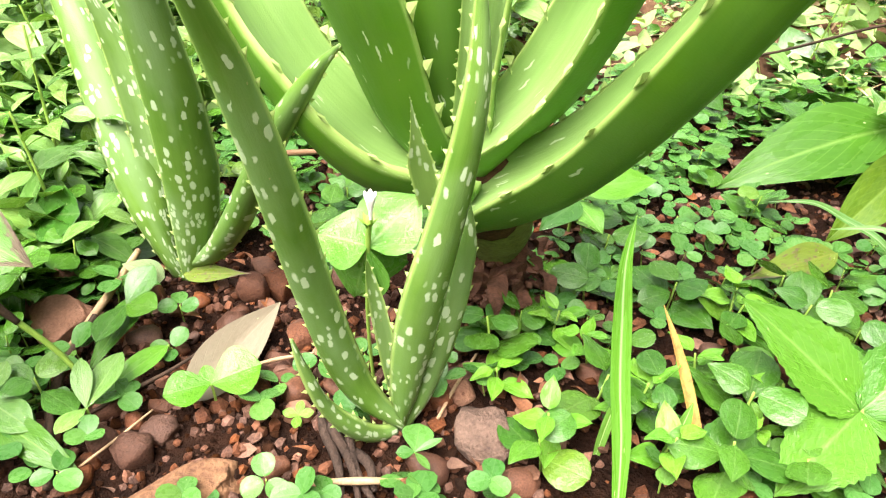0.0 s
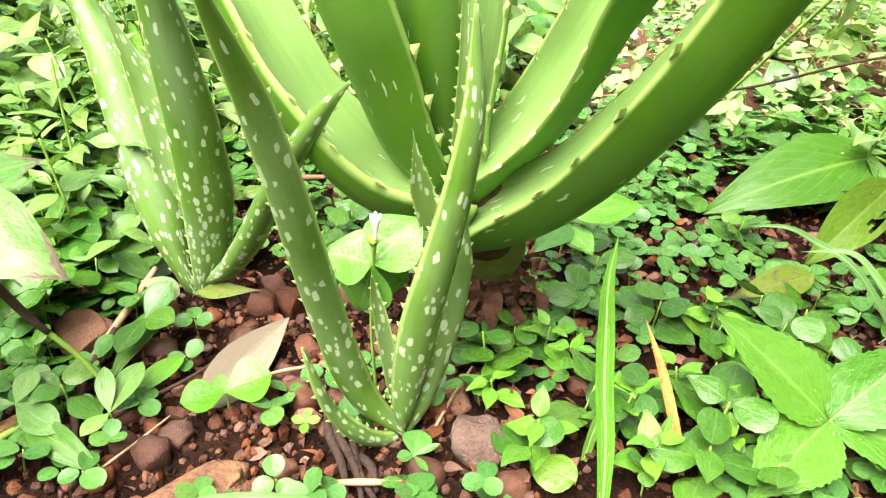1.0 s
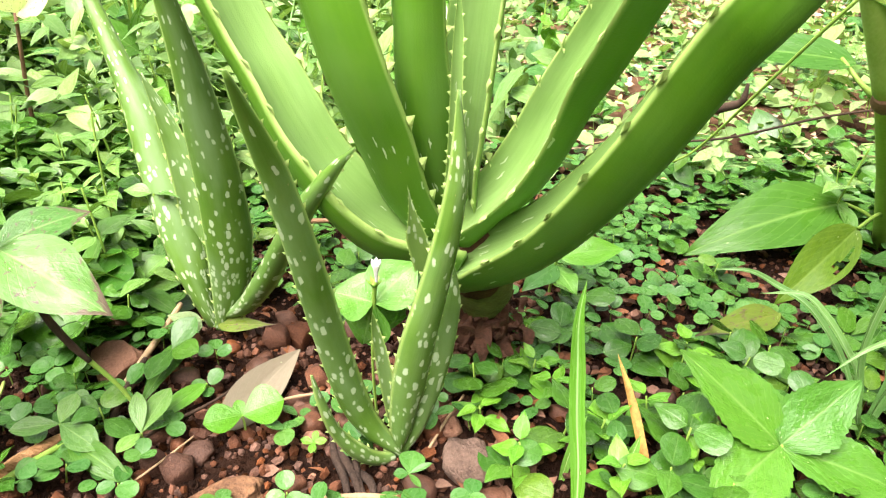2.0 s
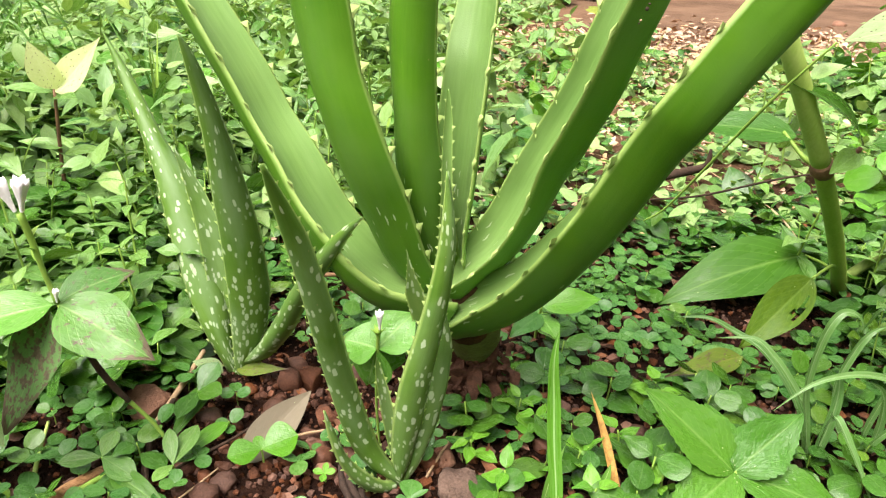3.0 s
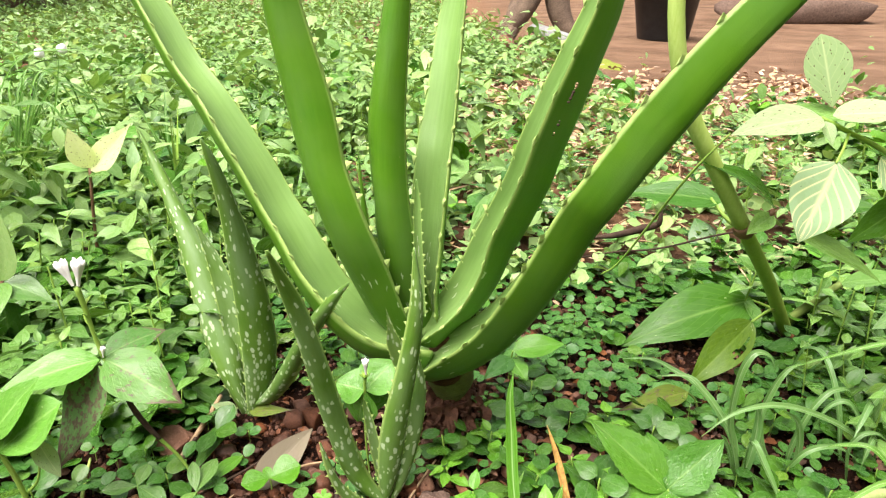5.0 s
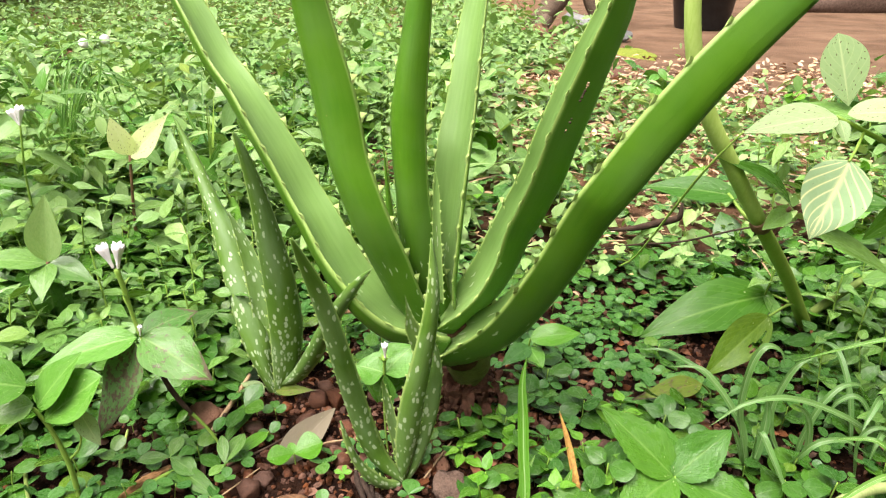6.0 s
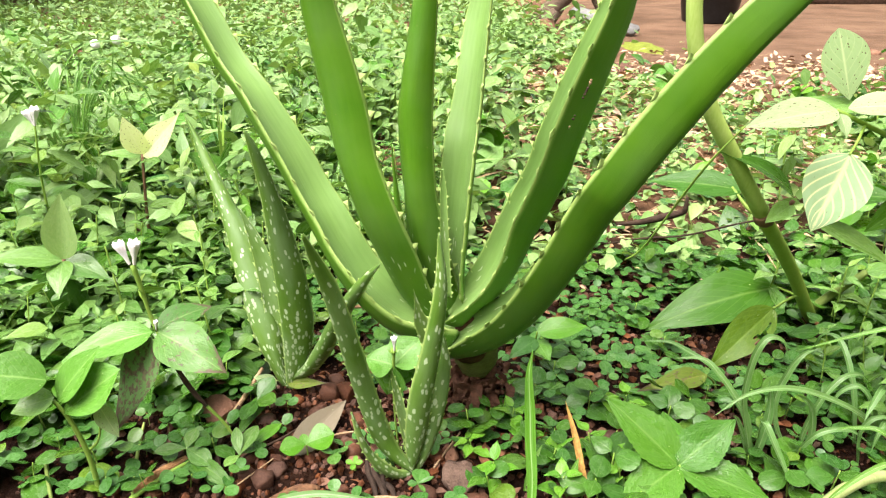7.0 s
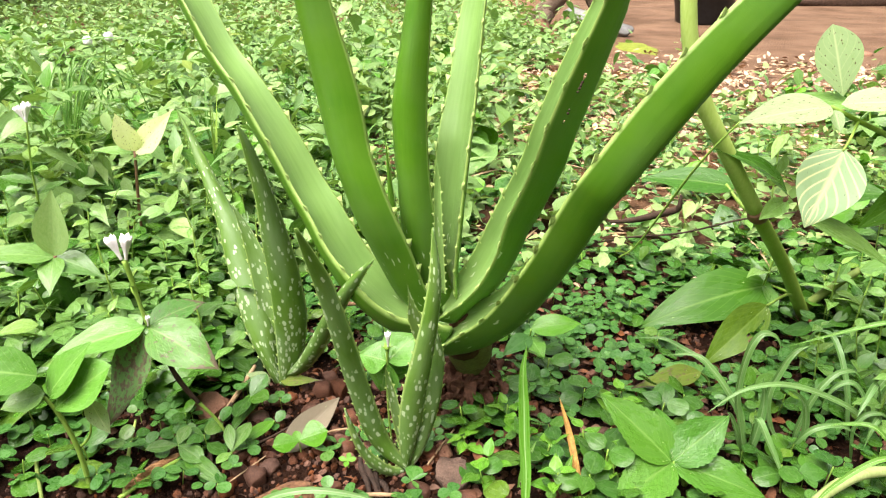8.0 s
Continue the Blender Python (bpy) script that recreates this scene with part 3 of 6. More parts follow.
def aloe_leaf(edge, across, inner, thick, mat, parent, mid=False, channel=0.25, taper=None, tooth=0.005, gap=0.02, label="", full=0.5):
    """A fleshy leaf. edge: one margin (or the middle line) from base to tip. across: vectors from that margin to the other one, at even steps.
    inner: a direction on the side of the hollow upper face. thick: how far the back bulges, at even steps."""
    count, m = 44, 11
    line = spline(edge, count)
    s = np.linspace(0, 1, count)
    steps = np.linspace(0, 1, len(across))
    a = np.stack([np.interp(s, steps, np.array(across)[:, k]) for k in range(3)], 1)
    th = np.interp(s, np.linspace(0, 1, len(thick)), thick)
    if taper is not None:
        f = np.clip(1 - np.clip((s - taper) / (1 - taper), 0, 1) ** 1.6, 0.03, 1)
        centre_line = line + a * 0.5 if not mid else line
        a, th = a * f[:, None], th * f
        line = centre_line if mid else line
    if mid:
        line = line - a * 0.5
    ahead = np.gradient(line + a * 0.5, axis=0)
    ahead /= np.linalg.norm(ahead, axis=1, keepdims=True)
    n = np.cross(ahead, a)
    n /= np.linalg.norm(n, axis=1, keepdims=True) + 1e-12
    n *= np.sign((n @ np.array(inner, float)).sum())
    v = 0.5 - 0.5 * np.cos(np.pi * np.linspace(0, 1, m))
    hollow = 4 * v * (1 - v)
    top = line[:, None] + a[:, None] * v[None, :, None] - n[:, None] * (channel * th[:, None] * hollow[None])[:, :, None]
    vb = v[::-1][1:-1]
    back = (4 * vb * (1 - vb)) ** full
    low = line[:, None] + a[:, None] * vb[None, :, None] - n[:, None] * (th[:, None] * back[None])[:, :, None]
    ring = np.concatenate([top, low], 1)
    sides = ring.shape[1]
    verts = np.concatenate([ring.reshape(-1, 3), (ring[0].mean(0))[None], (ring[-1].mean(0))[None]])
    i, j = np.meshgrid(np.arange(count - 1), np.arange(sides), indexing="ij")
    k = (j + 1) % sides
    quads = np.stack([i * sides + j, i * sides + k, (i + 1) * sides + k, (i + 1) * sides + j], -1).reshape(-1, 4)
    tris = np.concatenate([quads[:, [0, 1, 2]], quads[:, [0, 2, 3]]])
    q = np.arange(sides)
    tris = np.concatenate([tris, np.stack([np.full(sides, count * sides), (q + 1) % sides, q], 1),
                           np.stack([np.full(sides, count * sides + 1), (count - 1) * sides + q, (count - 1) * sides + (q + 1) % sides], 1)])
    length = np.concatenate([[0], np.cumsum(np.linalg.norm(np.diff(line, axis=0), axis=1))])
    wide = np.linalg.norm(a, axis=1).max()
    vv = np.concatenate([v, 1 + (1 - vb) * 1.0]) * wide
    shift = random.uniform(0, 3)
    uvs = np.stack([np.broadcast_to(vv[None] + shift, (count, sides)), np.broadcast_to(length[:, None], (count, sides))], -1).reshape(-1, 2)
    uvs = np.concatenate([uvs, uvs[:1], uvs[-1:]])
    rim = np.concatenate([np.minimum(v, 1 - v), np.minimum(vb, 1 - vb)]) * wide
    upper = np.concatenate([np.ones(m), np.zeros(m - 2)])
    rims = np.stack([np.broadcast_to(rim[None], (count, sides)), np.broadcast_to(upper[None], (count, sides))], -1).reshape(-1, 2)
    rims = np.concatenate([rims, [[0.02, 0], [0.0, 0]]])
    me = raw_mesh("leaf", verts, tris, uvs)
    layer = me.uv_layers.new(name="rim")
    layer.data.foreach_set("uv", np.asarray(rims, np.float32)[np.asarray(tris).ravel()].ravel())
    body = part("leaf", me, mat, parent, label)
    # spines along both margins, denser and smaller towards the base
    for side_line, out in ((line, -a), (line + a, a)):
        at = gap * 0.5
        while at < length[-1] * 0.985:
            i = min(int(np.searchsorted(length, at)), count - 1)
            f = (at - length[i - 1]) / max(length[i] - length[i - 1], 1e-9)
            c = side_line[i - 1] * (1 - f) + side_line[i] * f
            o = out[i] / np.linalg.norm(out[i]) + 0.5 * n[i]
            o /= np.linalg.norm(o)
            size = tooth * (0.75 + 0.4 * random.random()) * min(1.0, 0.4 + np.linalg.norm(a[i]) / wide)
            t = ahead[i] - o * (ahead[i] @ o)
            t /= np.linalg.norm(t)
            b = np.cross(o, t)
            spine = new("spine", SPINE_MESH)
            spine.parent = body
            spine.matrix_local = Matrix.LocRotScale(Vector(c), Matrix(np.stack([o, t, b], 1).tolist()).to_quaternion(), (size, size, size))
            at += gap * random.uniform(0.8, 1.2) * (0.65 + 0.35 * min(1.0, at / 0.12))
    return body


# ---- ground ----
def ground_height(x, y):
    near = 0.006 * noise.noise(Vector((x * 9, y * 9, 0))) + 0.005 * noise.noise(Vector((x * 31, y * 31, 3))) + 0.0028 * noise.noise(Vector((x * 85, y * 85, 5)))
    wide = 0.012 * noise.noise(Vector((x * 1.7, y * 1.7, 7)))
    return near + wide * min(1.0, abs(y - 0.4) * 1.5)


def ground():
    xs = np.concatenate([[-400, -120, -40, -15, -8, -5, -3], np.linspace(-2, -0.75, 14), np.linspace(-0.7, 0.75, 260), np.linspace(0.85, 2.2, 14), [3, 5, 8, 15, 40, 120, 400]])
    ys = np.concatenate([[-400, -100, -30, -8, -3, -1.5, -0.8, -0.4, -0.1], np.linspace(0.1, 1.2, 200), np.linspace(1.25, 3.5, 40), np.linspace(3.7, 10, 24), [14, 30, 100, 400]])
    verts = [(x, y, ground_height(x, y) if max(abs(x), abs(y)) < 12 else 0.0) for x in xs for y in ys]
    i, j = np.meshgrid(np.arange(len(xs) - 1), np.arange(len(ys) - 1), indexing="ij")
    n = len(ys)
    quads = np.stack([i * n + j, (i + 1) * n + j, (i + 1) * n + j + 1, i * n + j + 1], -1).reshape(-1, 4)
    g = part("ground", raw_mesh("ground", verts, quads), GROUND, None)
    return tagged(g, "reddish laterite garden soil with fine grit", "soil", kind="structure")


ground()


# unseen plain walls added to close the yard and keep side light off
def wall(name, size, at):
    bm = bmesh.new()
    bmesh.ops.create_cube(bm, size=1.0, matrix=pose(*at) @ Matrix.Diagonal((*size, 1)))
    bmesh.ops.bevel(bm, geom=bm.edges[:], offset=0.02, segments=2, affect="EDGES")
    tagged(part(name, bm, SHADE_WALL, None), "plain wall added to block low sky light", "wall", kind="structure")


wall("wall_south", (11.0, 0.25, 2.4), (0.0, -2.6, 1.15))
wall("wall_west", (0.25, 16.0, 3.2), (-5.4, 6.4, 1.55))
wall("wall_east", (0.25, 5.0, 3.2), (2.7, 0.1, 1.55))


# ---- the large aloe ----
def large_aloe():
    a = thing("aloe_plant", (0.045, 0.56, 0.0), "large green aloe with thick spiny leaves on reddish soil", "aloe")
    part("stem", bulb((0.050, 0.560, 0.026), (0.046, 0.040, 0.062), 0.5, 3, 5), STEM_DRY, a, "brown crumbling stub of withered leaf bases")
    bar("crown", [(0.054, 0.552, 0.062), (0.053, 0.550, 0.085), (0.050, 0.546, 0.115), (0.046, 0.538, 0.150)], [0.024, 0.033, 0.035, 0.026], STEM_PALE, a, "pale green sheathing leaf bases", 20)
    bar("heart", [(0.044, 0.53, 0.11), (0.043, 0.515, 0.15), (0.046, 0.505, 0.185)], [0.026, 0.026, 0.012], STEM_DRY, a, "dark debris caught between the leaf bases", 12)
    # leaf that leans far to one side, its hollow face up
    aloe_leaf([(0.028, 0.475, 0.175), (-0.012, 0.460, 0.189), (-0.049, 0.455, 0.203), (-0.080, 0.452, 0.230), (-0.107, 0.458, 0.261), (-0.131, 0.468, 0.290), (-0.152, 0.482, 0.327), (-0.174, 0.498, 0.358), (-0.196, 0.510, 0.398), (-0.223, 0.523, 0.443), (-0.248, 0.540, 0.483), (-0.279, 0.560, 0.519), (-0.309, 0.580, 0.568), (-0.337, 0.600, 0.612), (-0.382, 0.630, 0.682), (-0.432, 0.660, 0.762)],
       [(0.023, 0.050, -0.013), (0.020, 0.060, -0.002), (0.017, 0.065, 0.005), (0.022, 0.065, 0.004), (0.022, 0.065, 0.001), (0.023, 0.062, 0.011), (0.025, 0.060, 0.002), (0.024, 0.058, 0.001), (0.023, 0.056, 0.004), (0.019, 0.054, 0.006), (0.014, 0.050, 0.007), (0.013, 0.048, 0.007), (0.015, 0.045, 0.006), (0.012, 0.035, 0.006), (0.009, 0.020, 0.006), (0.000, 0.003, 0.001)],
              (0.5, -0.2, 0.8), [0.046, 0.050, 0.042, 0.036, 0.033, 0.030, 0.024, 0.005], ALOE, a, gap=0.044, tooth=0.0078, full=0.6, channel=0.35, label="leaf leaning outwards, hollow face up")
    # upright leaf, back towards the path
    aloe_leaf([(0.008, 0.500, 0.189), (-0.008, 0.480, 0.233), (-0.024, 0.462, 0.294), (-0.040, 0.452, 0.341), (-0.055, 0.452, 0.384), (-0.068, 0.458, 0.425), (-0.075, 0.463, 0.469), (-0.084, 0.467, 0.510), (-0.098, 0.470, 0.560), (-0.109, 0.472, 0.602), (-0.115, 0.473, 0.647), (-0.118, 0.474, 0.691), (-0.121, 0.475, 0.728)],
       [(-0.025, 0.020, -0.018), (-0.043, 0.030, -0.017), (-0.050, 0.035, -0.018), (-0.053, 0.034, -0.010), (-0.052, 0.032, -0.005), (-0.051, 0.030, -0.004), (-0.055, 0.030, -0.007), (-0.053, 0.028, -0.005), (-0.047, 0.026, -0.006), (-0.042, 0.022, -0.004), (-0.032, 0.016, -0.002), (-0.017, 0.010, -0.000), (-0.003, 0.002, 0.000)],
              (0.1, 1, 0.1), [0.016, 0.024, 0.026, 0.024, 0.020, 0.004], ALOE, a, gap=0.042, tooth=0.0078, full=0.75)
    aloe_leaf([(0.036, 0.515, 0.18), (0.026, 0.498, 0.24), (0.012, 0.482, 0.31), (0.002, 0.478, 0.371), (-0.001, 0.479, 0.466), (0.006, 0.48, 0.589), (0.01, 0.48, 0.70)],
              [(-0.05, 0.022, 0), (-0.056, 0.022, 0), (-0.05, 0.02, 0), (-0.042, 0.015, 0), (-0.044, 0.015, 0), (-0.030, 0.010, 0), (-0.004, 0.003, 0)], (0, 1, 0.1), [0.016, 0.022, 0.022, 0.018, 0.003], ALOE, a, gap=0.044, tooth=0.0078, full=0.75)
    aloe_leaf([(0.040, 0.505, 0.175), (0.030, 0.480, 0.232), (0.035, 0.472, 0.308), (0.045, 0.490, 0.401), (0.053, 0.520, 0.455), (0.062, 0.56, 0.543), (0.070, 0.59, 0.62), (0.08, 0.63, 0.72)],
              [(-0.03, 0.03, 0), (-0.038, 0.045, 0), (-0.038, 0.045, 0.01), (-0.028, 0.035, 0.01), (-0.003, 0.005, 0)], (-0.7, -0.6, 0.2), [0.020, 0.022, 0.020, 0.014, 0.003], ALOE, a, gap=0.044, tooth=0.0078, channel=0.55)
    # leaves that lean towards the path, shade on their backs put into the colour
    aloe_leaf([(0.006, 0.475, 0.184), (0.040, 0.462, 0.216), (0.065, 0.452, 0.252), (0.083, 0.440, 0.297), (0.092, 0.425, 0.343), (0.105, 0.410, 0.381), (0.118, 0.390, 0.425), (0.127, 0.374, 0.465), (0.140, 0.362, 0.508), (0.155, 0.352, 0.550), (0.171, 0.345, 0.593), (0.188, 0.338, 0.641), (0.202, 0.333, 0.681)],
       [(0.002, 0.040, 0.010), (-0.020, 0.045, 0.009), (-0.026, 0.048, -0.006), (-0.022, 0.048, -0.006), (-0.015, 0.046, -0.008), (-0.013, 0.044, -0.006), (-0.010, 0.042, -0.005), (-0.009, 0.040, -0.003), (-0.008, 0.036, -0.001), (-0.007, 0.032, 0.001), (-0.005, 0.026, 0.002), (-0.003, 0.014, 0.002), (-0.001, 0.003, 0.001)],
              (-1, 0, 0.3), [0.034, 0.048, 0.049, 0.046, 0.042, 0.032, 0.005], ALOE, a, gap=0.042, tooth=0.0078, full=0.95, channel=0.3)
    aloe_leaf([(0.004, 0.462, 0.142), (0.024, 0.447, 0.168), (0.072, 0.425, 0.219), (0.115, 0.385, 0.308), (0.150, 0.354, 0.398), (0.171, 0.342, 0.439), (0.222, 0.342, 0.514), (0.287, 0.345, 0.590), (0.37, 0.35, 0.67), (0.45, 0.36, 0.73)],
              [(0.000, 0.068, 0.020), (0.016, 0.062, 0.010), (0.021, 0.052, 0.001), (0.018, 0.050, -0.013), (0.013, 0.045, -0.018), (0.008, 0.028, -0.012), (0.001, 0.005, -0.001)], (-0.9, 0.3, 0.5), [0.051, 0.050, 0.044, 0.043, 0.045, 0.038, 0.004], ALOE, a, gap=0.046, tooth=0.0078, channel=0.28, full=0.95, label="lowest leaf, its back toned dark for shade")
    # small inner leaves
    aloe_leaf([(0.004, 0.478, 0.222), (0.006, 0.468, 0.284), (0.006, 0.464, 0.339), (0.007, 0.464, 0.376), (0.009, 0.464, 0.404)],
       [(0.016, 0.000, 0.000), (0.012, 0.000, 0.000), (0.010, 0.000, 0.000), (0.008, 0.000, 0.000), (0.002, 0.000, 0.000)], (0, -1, 0), [0.010, 0.009, 0.003], ALOE, a, tooth=0.0036, gap=0.016)
    aloe_leaf([(-0.010, 0.438, 0.172), (-0.018, 0.432, 0.212), (-0.026, 0.426, 0.262)], [(0.016, 0.003, 0), (0.019, 0.003, 0), (0.004, 0, 0)], (0, -1, 0.2), [0.008, 0.007, 0.002], ALOE_YOUNG, a, mid=True, taper=0.4, tooth=0.0018, gap=0.010)
    aloe_leaf([(-0.06, 0.74, 0.02), (-0.075, 0.73, 0.22), (-0.085, 0.72, 0.40)], [(0.022, 0, 0), (0.018, 0, 0), (0.003, 0, 0)], (0, 1, 0), [0.010, 0.009, 0.003], ALOE, a, mid=True, taper=0.4, tooth=0.004, gap=0.02)
    # grit and droppings stuck to one leaf
    rng = random.Random(4)
    bits = [bulb((0.1545 + 0.36 * dz, 0.3555 - 0.17 * dz, 0.508 + dz), (s_, s_, s_), 0.3, k, 1) for k, (s_, dz) in enumerate([(rng.uniform(0.0008, 0.0019), rng.gauss(0, 0.016)) for _ in range(18)])]
    for k, bm in enumerate(bits):
        part("speck", bm, STRAW if k % 3 == 0 else TWIG, a, "tiny speck of dirt")
    return a


def young_aloe_front():
    a = thing("aloe_pup", (-0.028, 0.388, 0.0), "young spotted aloe offshoot with narrow leaves", "aloe", "aloe offshoots")
    lf = lambda pts, wide, inner, th, **k: aloe_leaf(pts, wide, inner, th, ALOE_YOUNG, a, tooth=0.0034, gap=0.019, **k)
    lf([(-0.032, 0.392, -0.004), (-0.035, 0.392, 0.013), (-0.039, 0.390, 0.046), (-0.037, 0.388, 0.093), (-0.030, 0.385, 0.138), (-0.016, 0.382, 0.194), (-0.005, 0.380, 0.242), (0.003, 0.380, 0.287), (0.006, 0.383, 0.322), (0.008, 0.386, 0.353)],
       [(0.004, 0.004, 0.0), (0.006, 0.003, -0.004), (0.021, 0.006, -0.009), (0.030, 0.006, -0.008), (0.029, 0.006, -0.008), (0.024, 0.006, -0.005), (0.020, 0.006, -0.003), (0.015, 0.006, -0.003), (0.009, 0.004, -0.002), (0.002, 0.001, -0.000)], (0.2, 1, 0.2), [0.006, 0.012, 0.013, 0.012, 0.009, 0.002])
    lf([(-0.032, 0.392, -0.004), (-0.039, 0.392, 0.008), (-0.065, 0.390, 0.031), (-0.083, 0.388, 0.065), (-0.096, 0.380, 0.123), (-0.105, 0.366, 0.186), (-0.112, 0.348, 0.251), (-0.119, 0.330, 0.310), (-0.124, 0.312, 0.355), (-0.125, 0.297, 0.387)],
       [(0.006, 0.004, 0.002), (0.009, 0.003, 0.006), (0.019, 0.004, 0.011), (0.026, 0.004, 0.009), (0.025, 0.004, 0.011), (0.025, 0.004, 0.008), (0.022, 0.004, 0.008), (0.018, 0.004, 0.007), (0.010, 0.004, 0.003), (0.003, 0.001, 0.000)], (0.7, 0.7, 0.3), [0.008, 0.014, 0.014, 0.012, 0.008, 0.002])
    lf([(-0.028, 0.394, -0.004), (-0.032, 0.396, 0.006), (-0.024, 0.400, 0.029), (-0.016, 0.404, 0.072), (-0.008, 0.406, 0.116), (-0.002, 0.408, 0.162), (0.002, 0.410, 0.194), (0.006, 0.410, 0.214)],
       [(0.006, 0.004, 0.0), (0.009, 0.003, -0.004), (0.018, 0.004, 0.002), (0.024, 0.004, 0.000), (0.025, 0.004, 0.000), (0.023, 0.004, -0.002), (0.014, 0.004, -0.005), (0.003, 0.001, -0.001)], (-0.4, 1, 0.2), [0.006, 0.011, 0.012, 0.009, 0.002])
    lf([(-0.032, 0.396, -0.004), (-0.036, 0.398, 0.014), (-0.043, 0.400, 0.047), (-0.049, 0.402, 0.082), (-0.053, 0.402, 0.113), (-0.055, 0.402, 0.137), (-0.054, 0.402, 0.154)],
       [(0.005, 0.002, 0.0), (0.006, 0.002, -0.002), (0.010, 0.002, 0.003), (0.013, 0.002, 0.003), (0.011, 0.002, 0.003), (0.007, 0.002, 0.001), (0.001, 0.000, 0.000)], (0.2, -1, 0.2), [0.006, 0.008, 0.007, 0.001])
    lf([(-0.038, 0.386, 0.000), (-0.052, 0.374, 0.006), (-0.070, 0.362, 0.027), (-0.087, 0.356, 0.059), (-0.096, 0.350, 0.099), (-0.099, 0.347, 0.133)],
       [(0.001, 0.003, 0.010), (0.003, 0.006, 0.012), (0.008, 0.007, 0.012), (0.007, 0.006, 0.006), (0.005, 0.005, 0.003), (0.002, 0.001, -0.001)], (0.6, 0.8, 0.3), [0.008, 0.010, 0.010, 0.008, 0.002], channel=0.1)


def young_aloe_back():
    a = thing("aloe_pup", (-0.248, 0.59, 0.0), "young aloe offshoot with pale spots on broad leaves", "aloe", "aloe offshoots")
    lf = lambda pts, wide, inner, th, **k: aloe_leaf(pts, wide, inner, th, ALOE_YOUNG, a, tooth=0.0036, gap=0.026, **k)
    lf([(-0.262, 0.590, -0.004), (-0.273, 0.592, 0.021), (-0.300, 0.606, 0.075), (-0.324, 0.635, 0.136), (-0.344, 0.667, 0.186), (-0.360, 0.695, 0.228), (-0.383, 0.730, 0.269), (-0.417, 0.777, 0.326), (-0.440, 0.808, 0.366), (-0.454, 0.826, 0.388)],
       [(0.012, 0.010, 0.0), (0.016, 0.010, -0.001), (0.039, 0.015, -0.003), (0.048, 0.020, 0.001), (0.045, 0.020, 0.007), (0.034, 0.015, 0.004), (0.023, 0.010, 0.004), (0.016, 0.006, 0.004), (0.007, 0.003, 0.001), (0.002, 0.000, 0.000)], (0.5, 0.7, 0.4), [0.010, 0.016, 0.016, 0.012, 0.008, 0.002])
    lf([(-0.248, 0.584, -0.004), (-0.251, 0.585, 0.013), (-0.248, 0.578, 0.062), (-0.243, 0.566, 0.135), (-0.241, 0.556, 0.206), (-0.241, 0.546, 0.268), (-0.240, 0.537, 0.325), (-0.242, 0.528, 0.376), (-0.244, 0.518, 0.417), (-0.245, 0.513, 0.438)],
       [(0.010, 0.010, 0.0), (0.014, 0.007, -0.005), (0.042, 0.012, 0.004), (0.049, 0.012, -0.001), (0.044, 0.012, 0.001), (0.036, 0.012, 0.002), (0.024, 0.012, 0.004), (0.016, 0.010, 0.003), (0.009, 0.006, 0.002), (0.002, 0.002, 0.000)], (0.2, 1, 0.2), [0.010, 0.018, 0.018, 0.014, 0.009, 0.002])
    lf([(-0.262, 0.598, -0.004), (-0.275, 0.600, 0.032), (-0.285, 0.620, 0.124), (-0.295, 0.635, 0.186), (-0.307, 0.650, 0.237), (-0.318, 0.660, 0.278)],
       [(0.012, 0.006, 0.0), (0.016, 0.006, -0.004), (0.030, 0.006, -0.003), (0.032, 0.006, -0.007), (0.020, 0.006, -0.007), (0.002, 0.001, -0.000)], (0.2, -1, 0.2), [0.010, 0.012, 0.010, 0.002])
    lf([(-0.252, 0.596, -0.002), (-0.245, 0.600, 0.011), (-0.215, 0.577, 0.050), (-0.183, 0.547, 0.108), (-0.157, 0.520, 0.160), (-0.134, 0.492, 0.204), (-0.108, 0.467, 0.245), (-0.085, 0.450, 0.272), (-0.068, 0.440, 0.288)],
       [(0.005, -0.010, -0.004), (0.005, -0.010, -0.006), (0.017, -0.012, -0.009), (0.021, -0.012, -0.012), (0.020, -0.012, -0.008), (0.020, -0.012, -0.004), (0.016, -0.012, -0.003), (0.008, -0.009, -0.000), (0.001, -0.002, -0.001)], (-0.5, 0.7, 0.5), [0.010, 0.016, 0.016, 0.013, 0.008, 0.002])
    leaf("dry_leaf", (-0.246, 0.575, 0.012), (-0.172, 0.548, 0.034), 0.018, (0, -0.7, 0.8), WEED_YELLOWED, a, "lance", label="yellowed shrivelled basal leaf", droop=0.1)
    leaf("basal_leaf", (-0.262, 0.57, 0.012), (-0.295, 0.56, 0.035), 0.026, (0.2, -0.6, 1), WEED_PALE, a, "ovate", label="yellow-green basal leaf")


large_aloe()
young_aloe_front()
young_aloe_back()


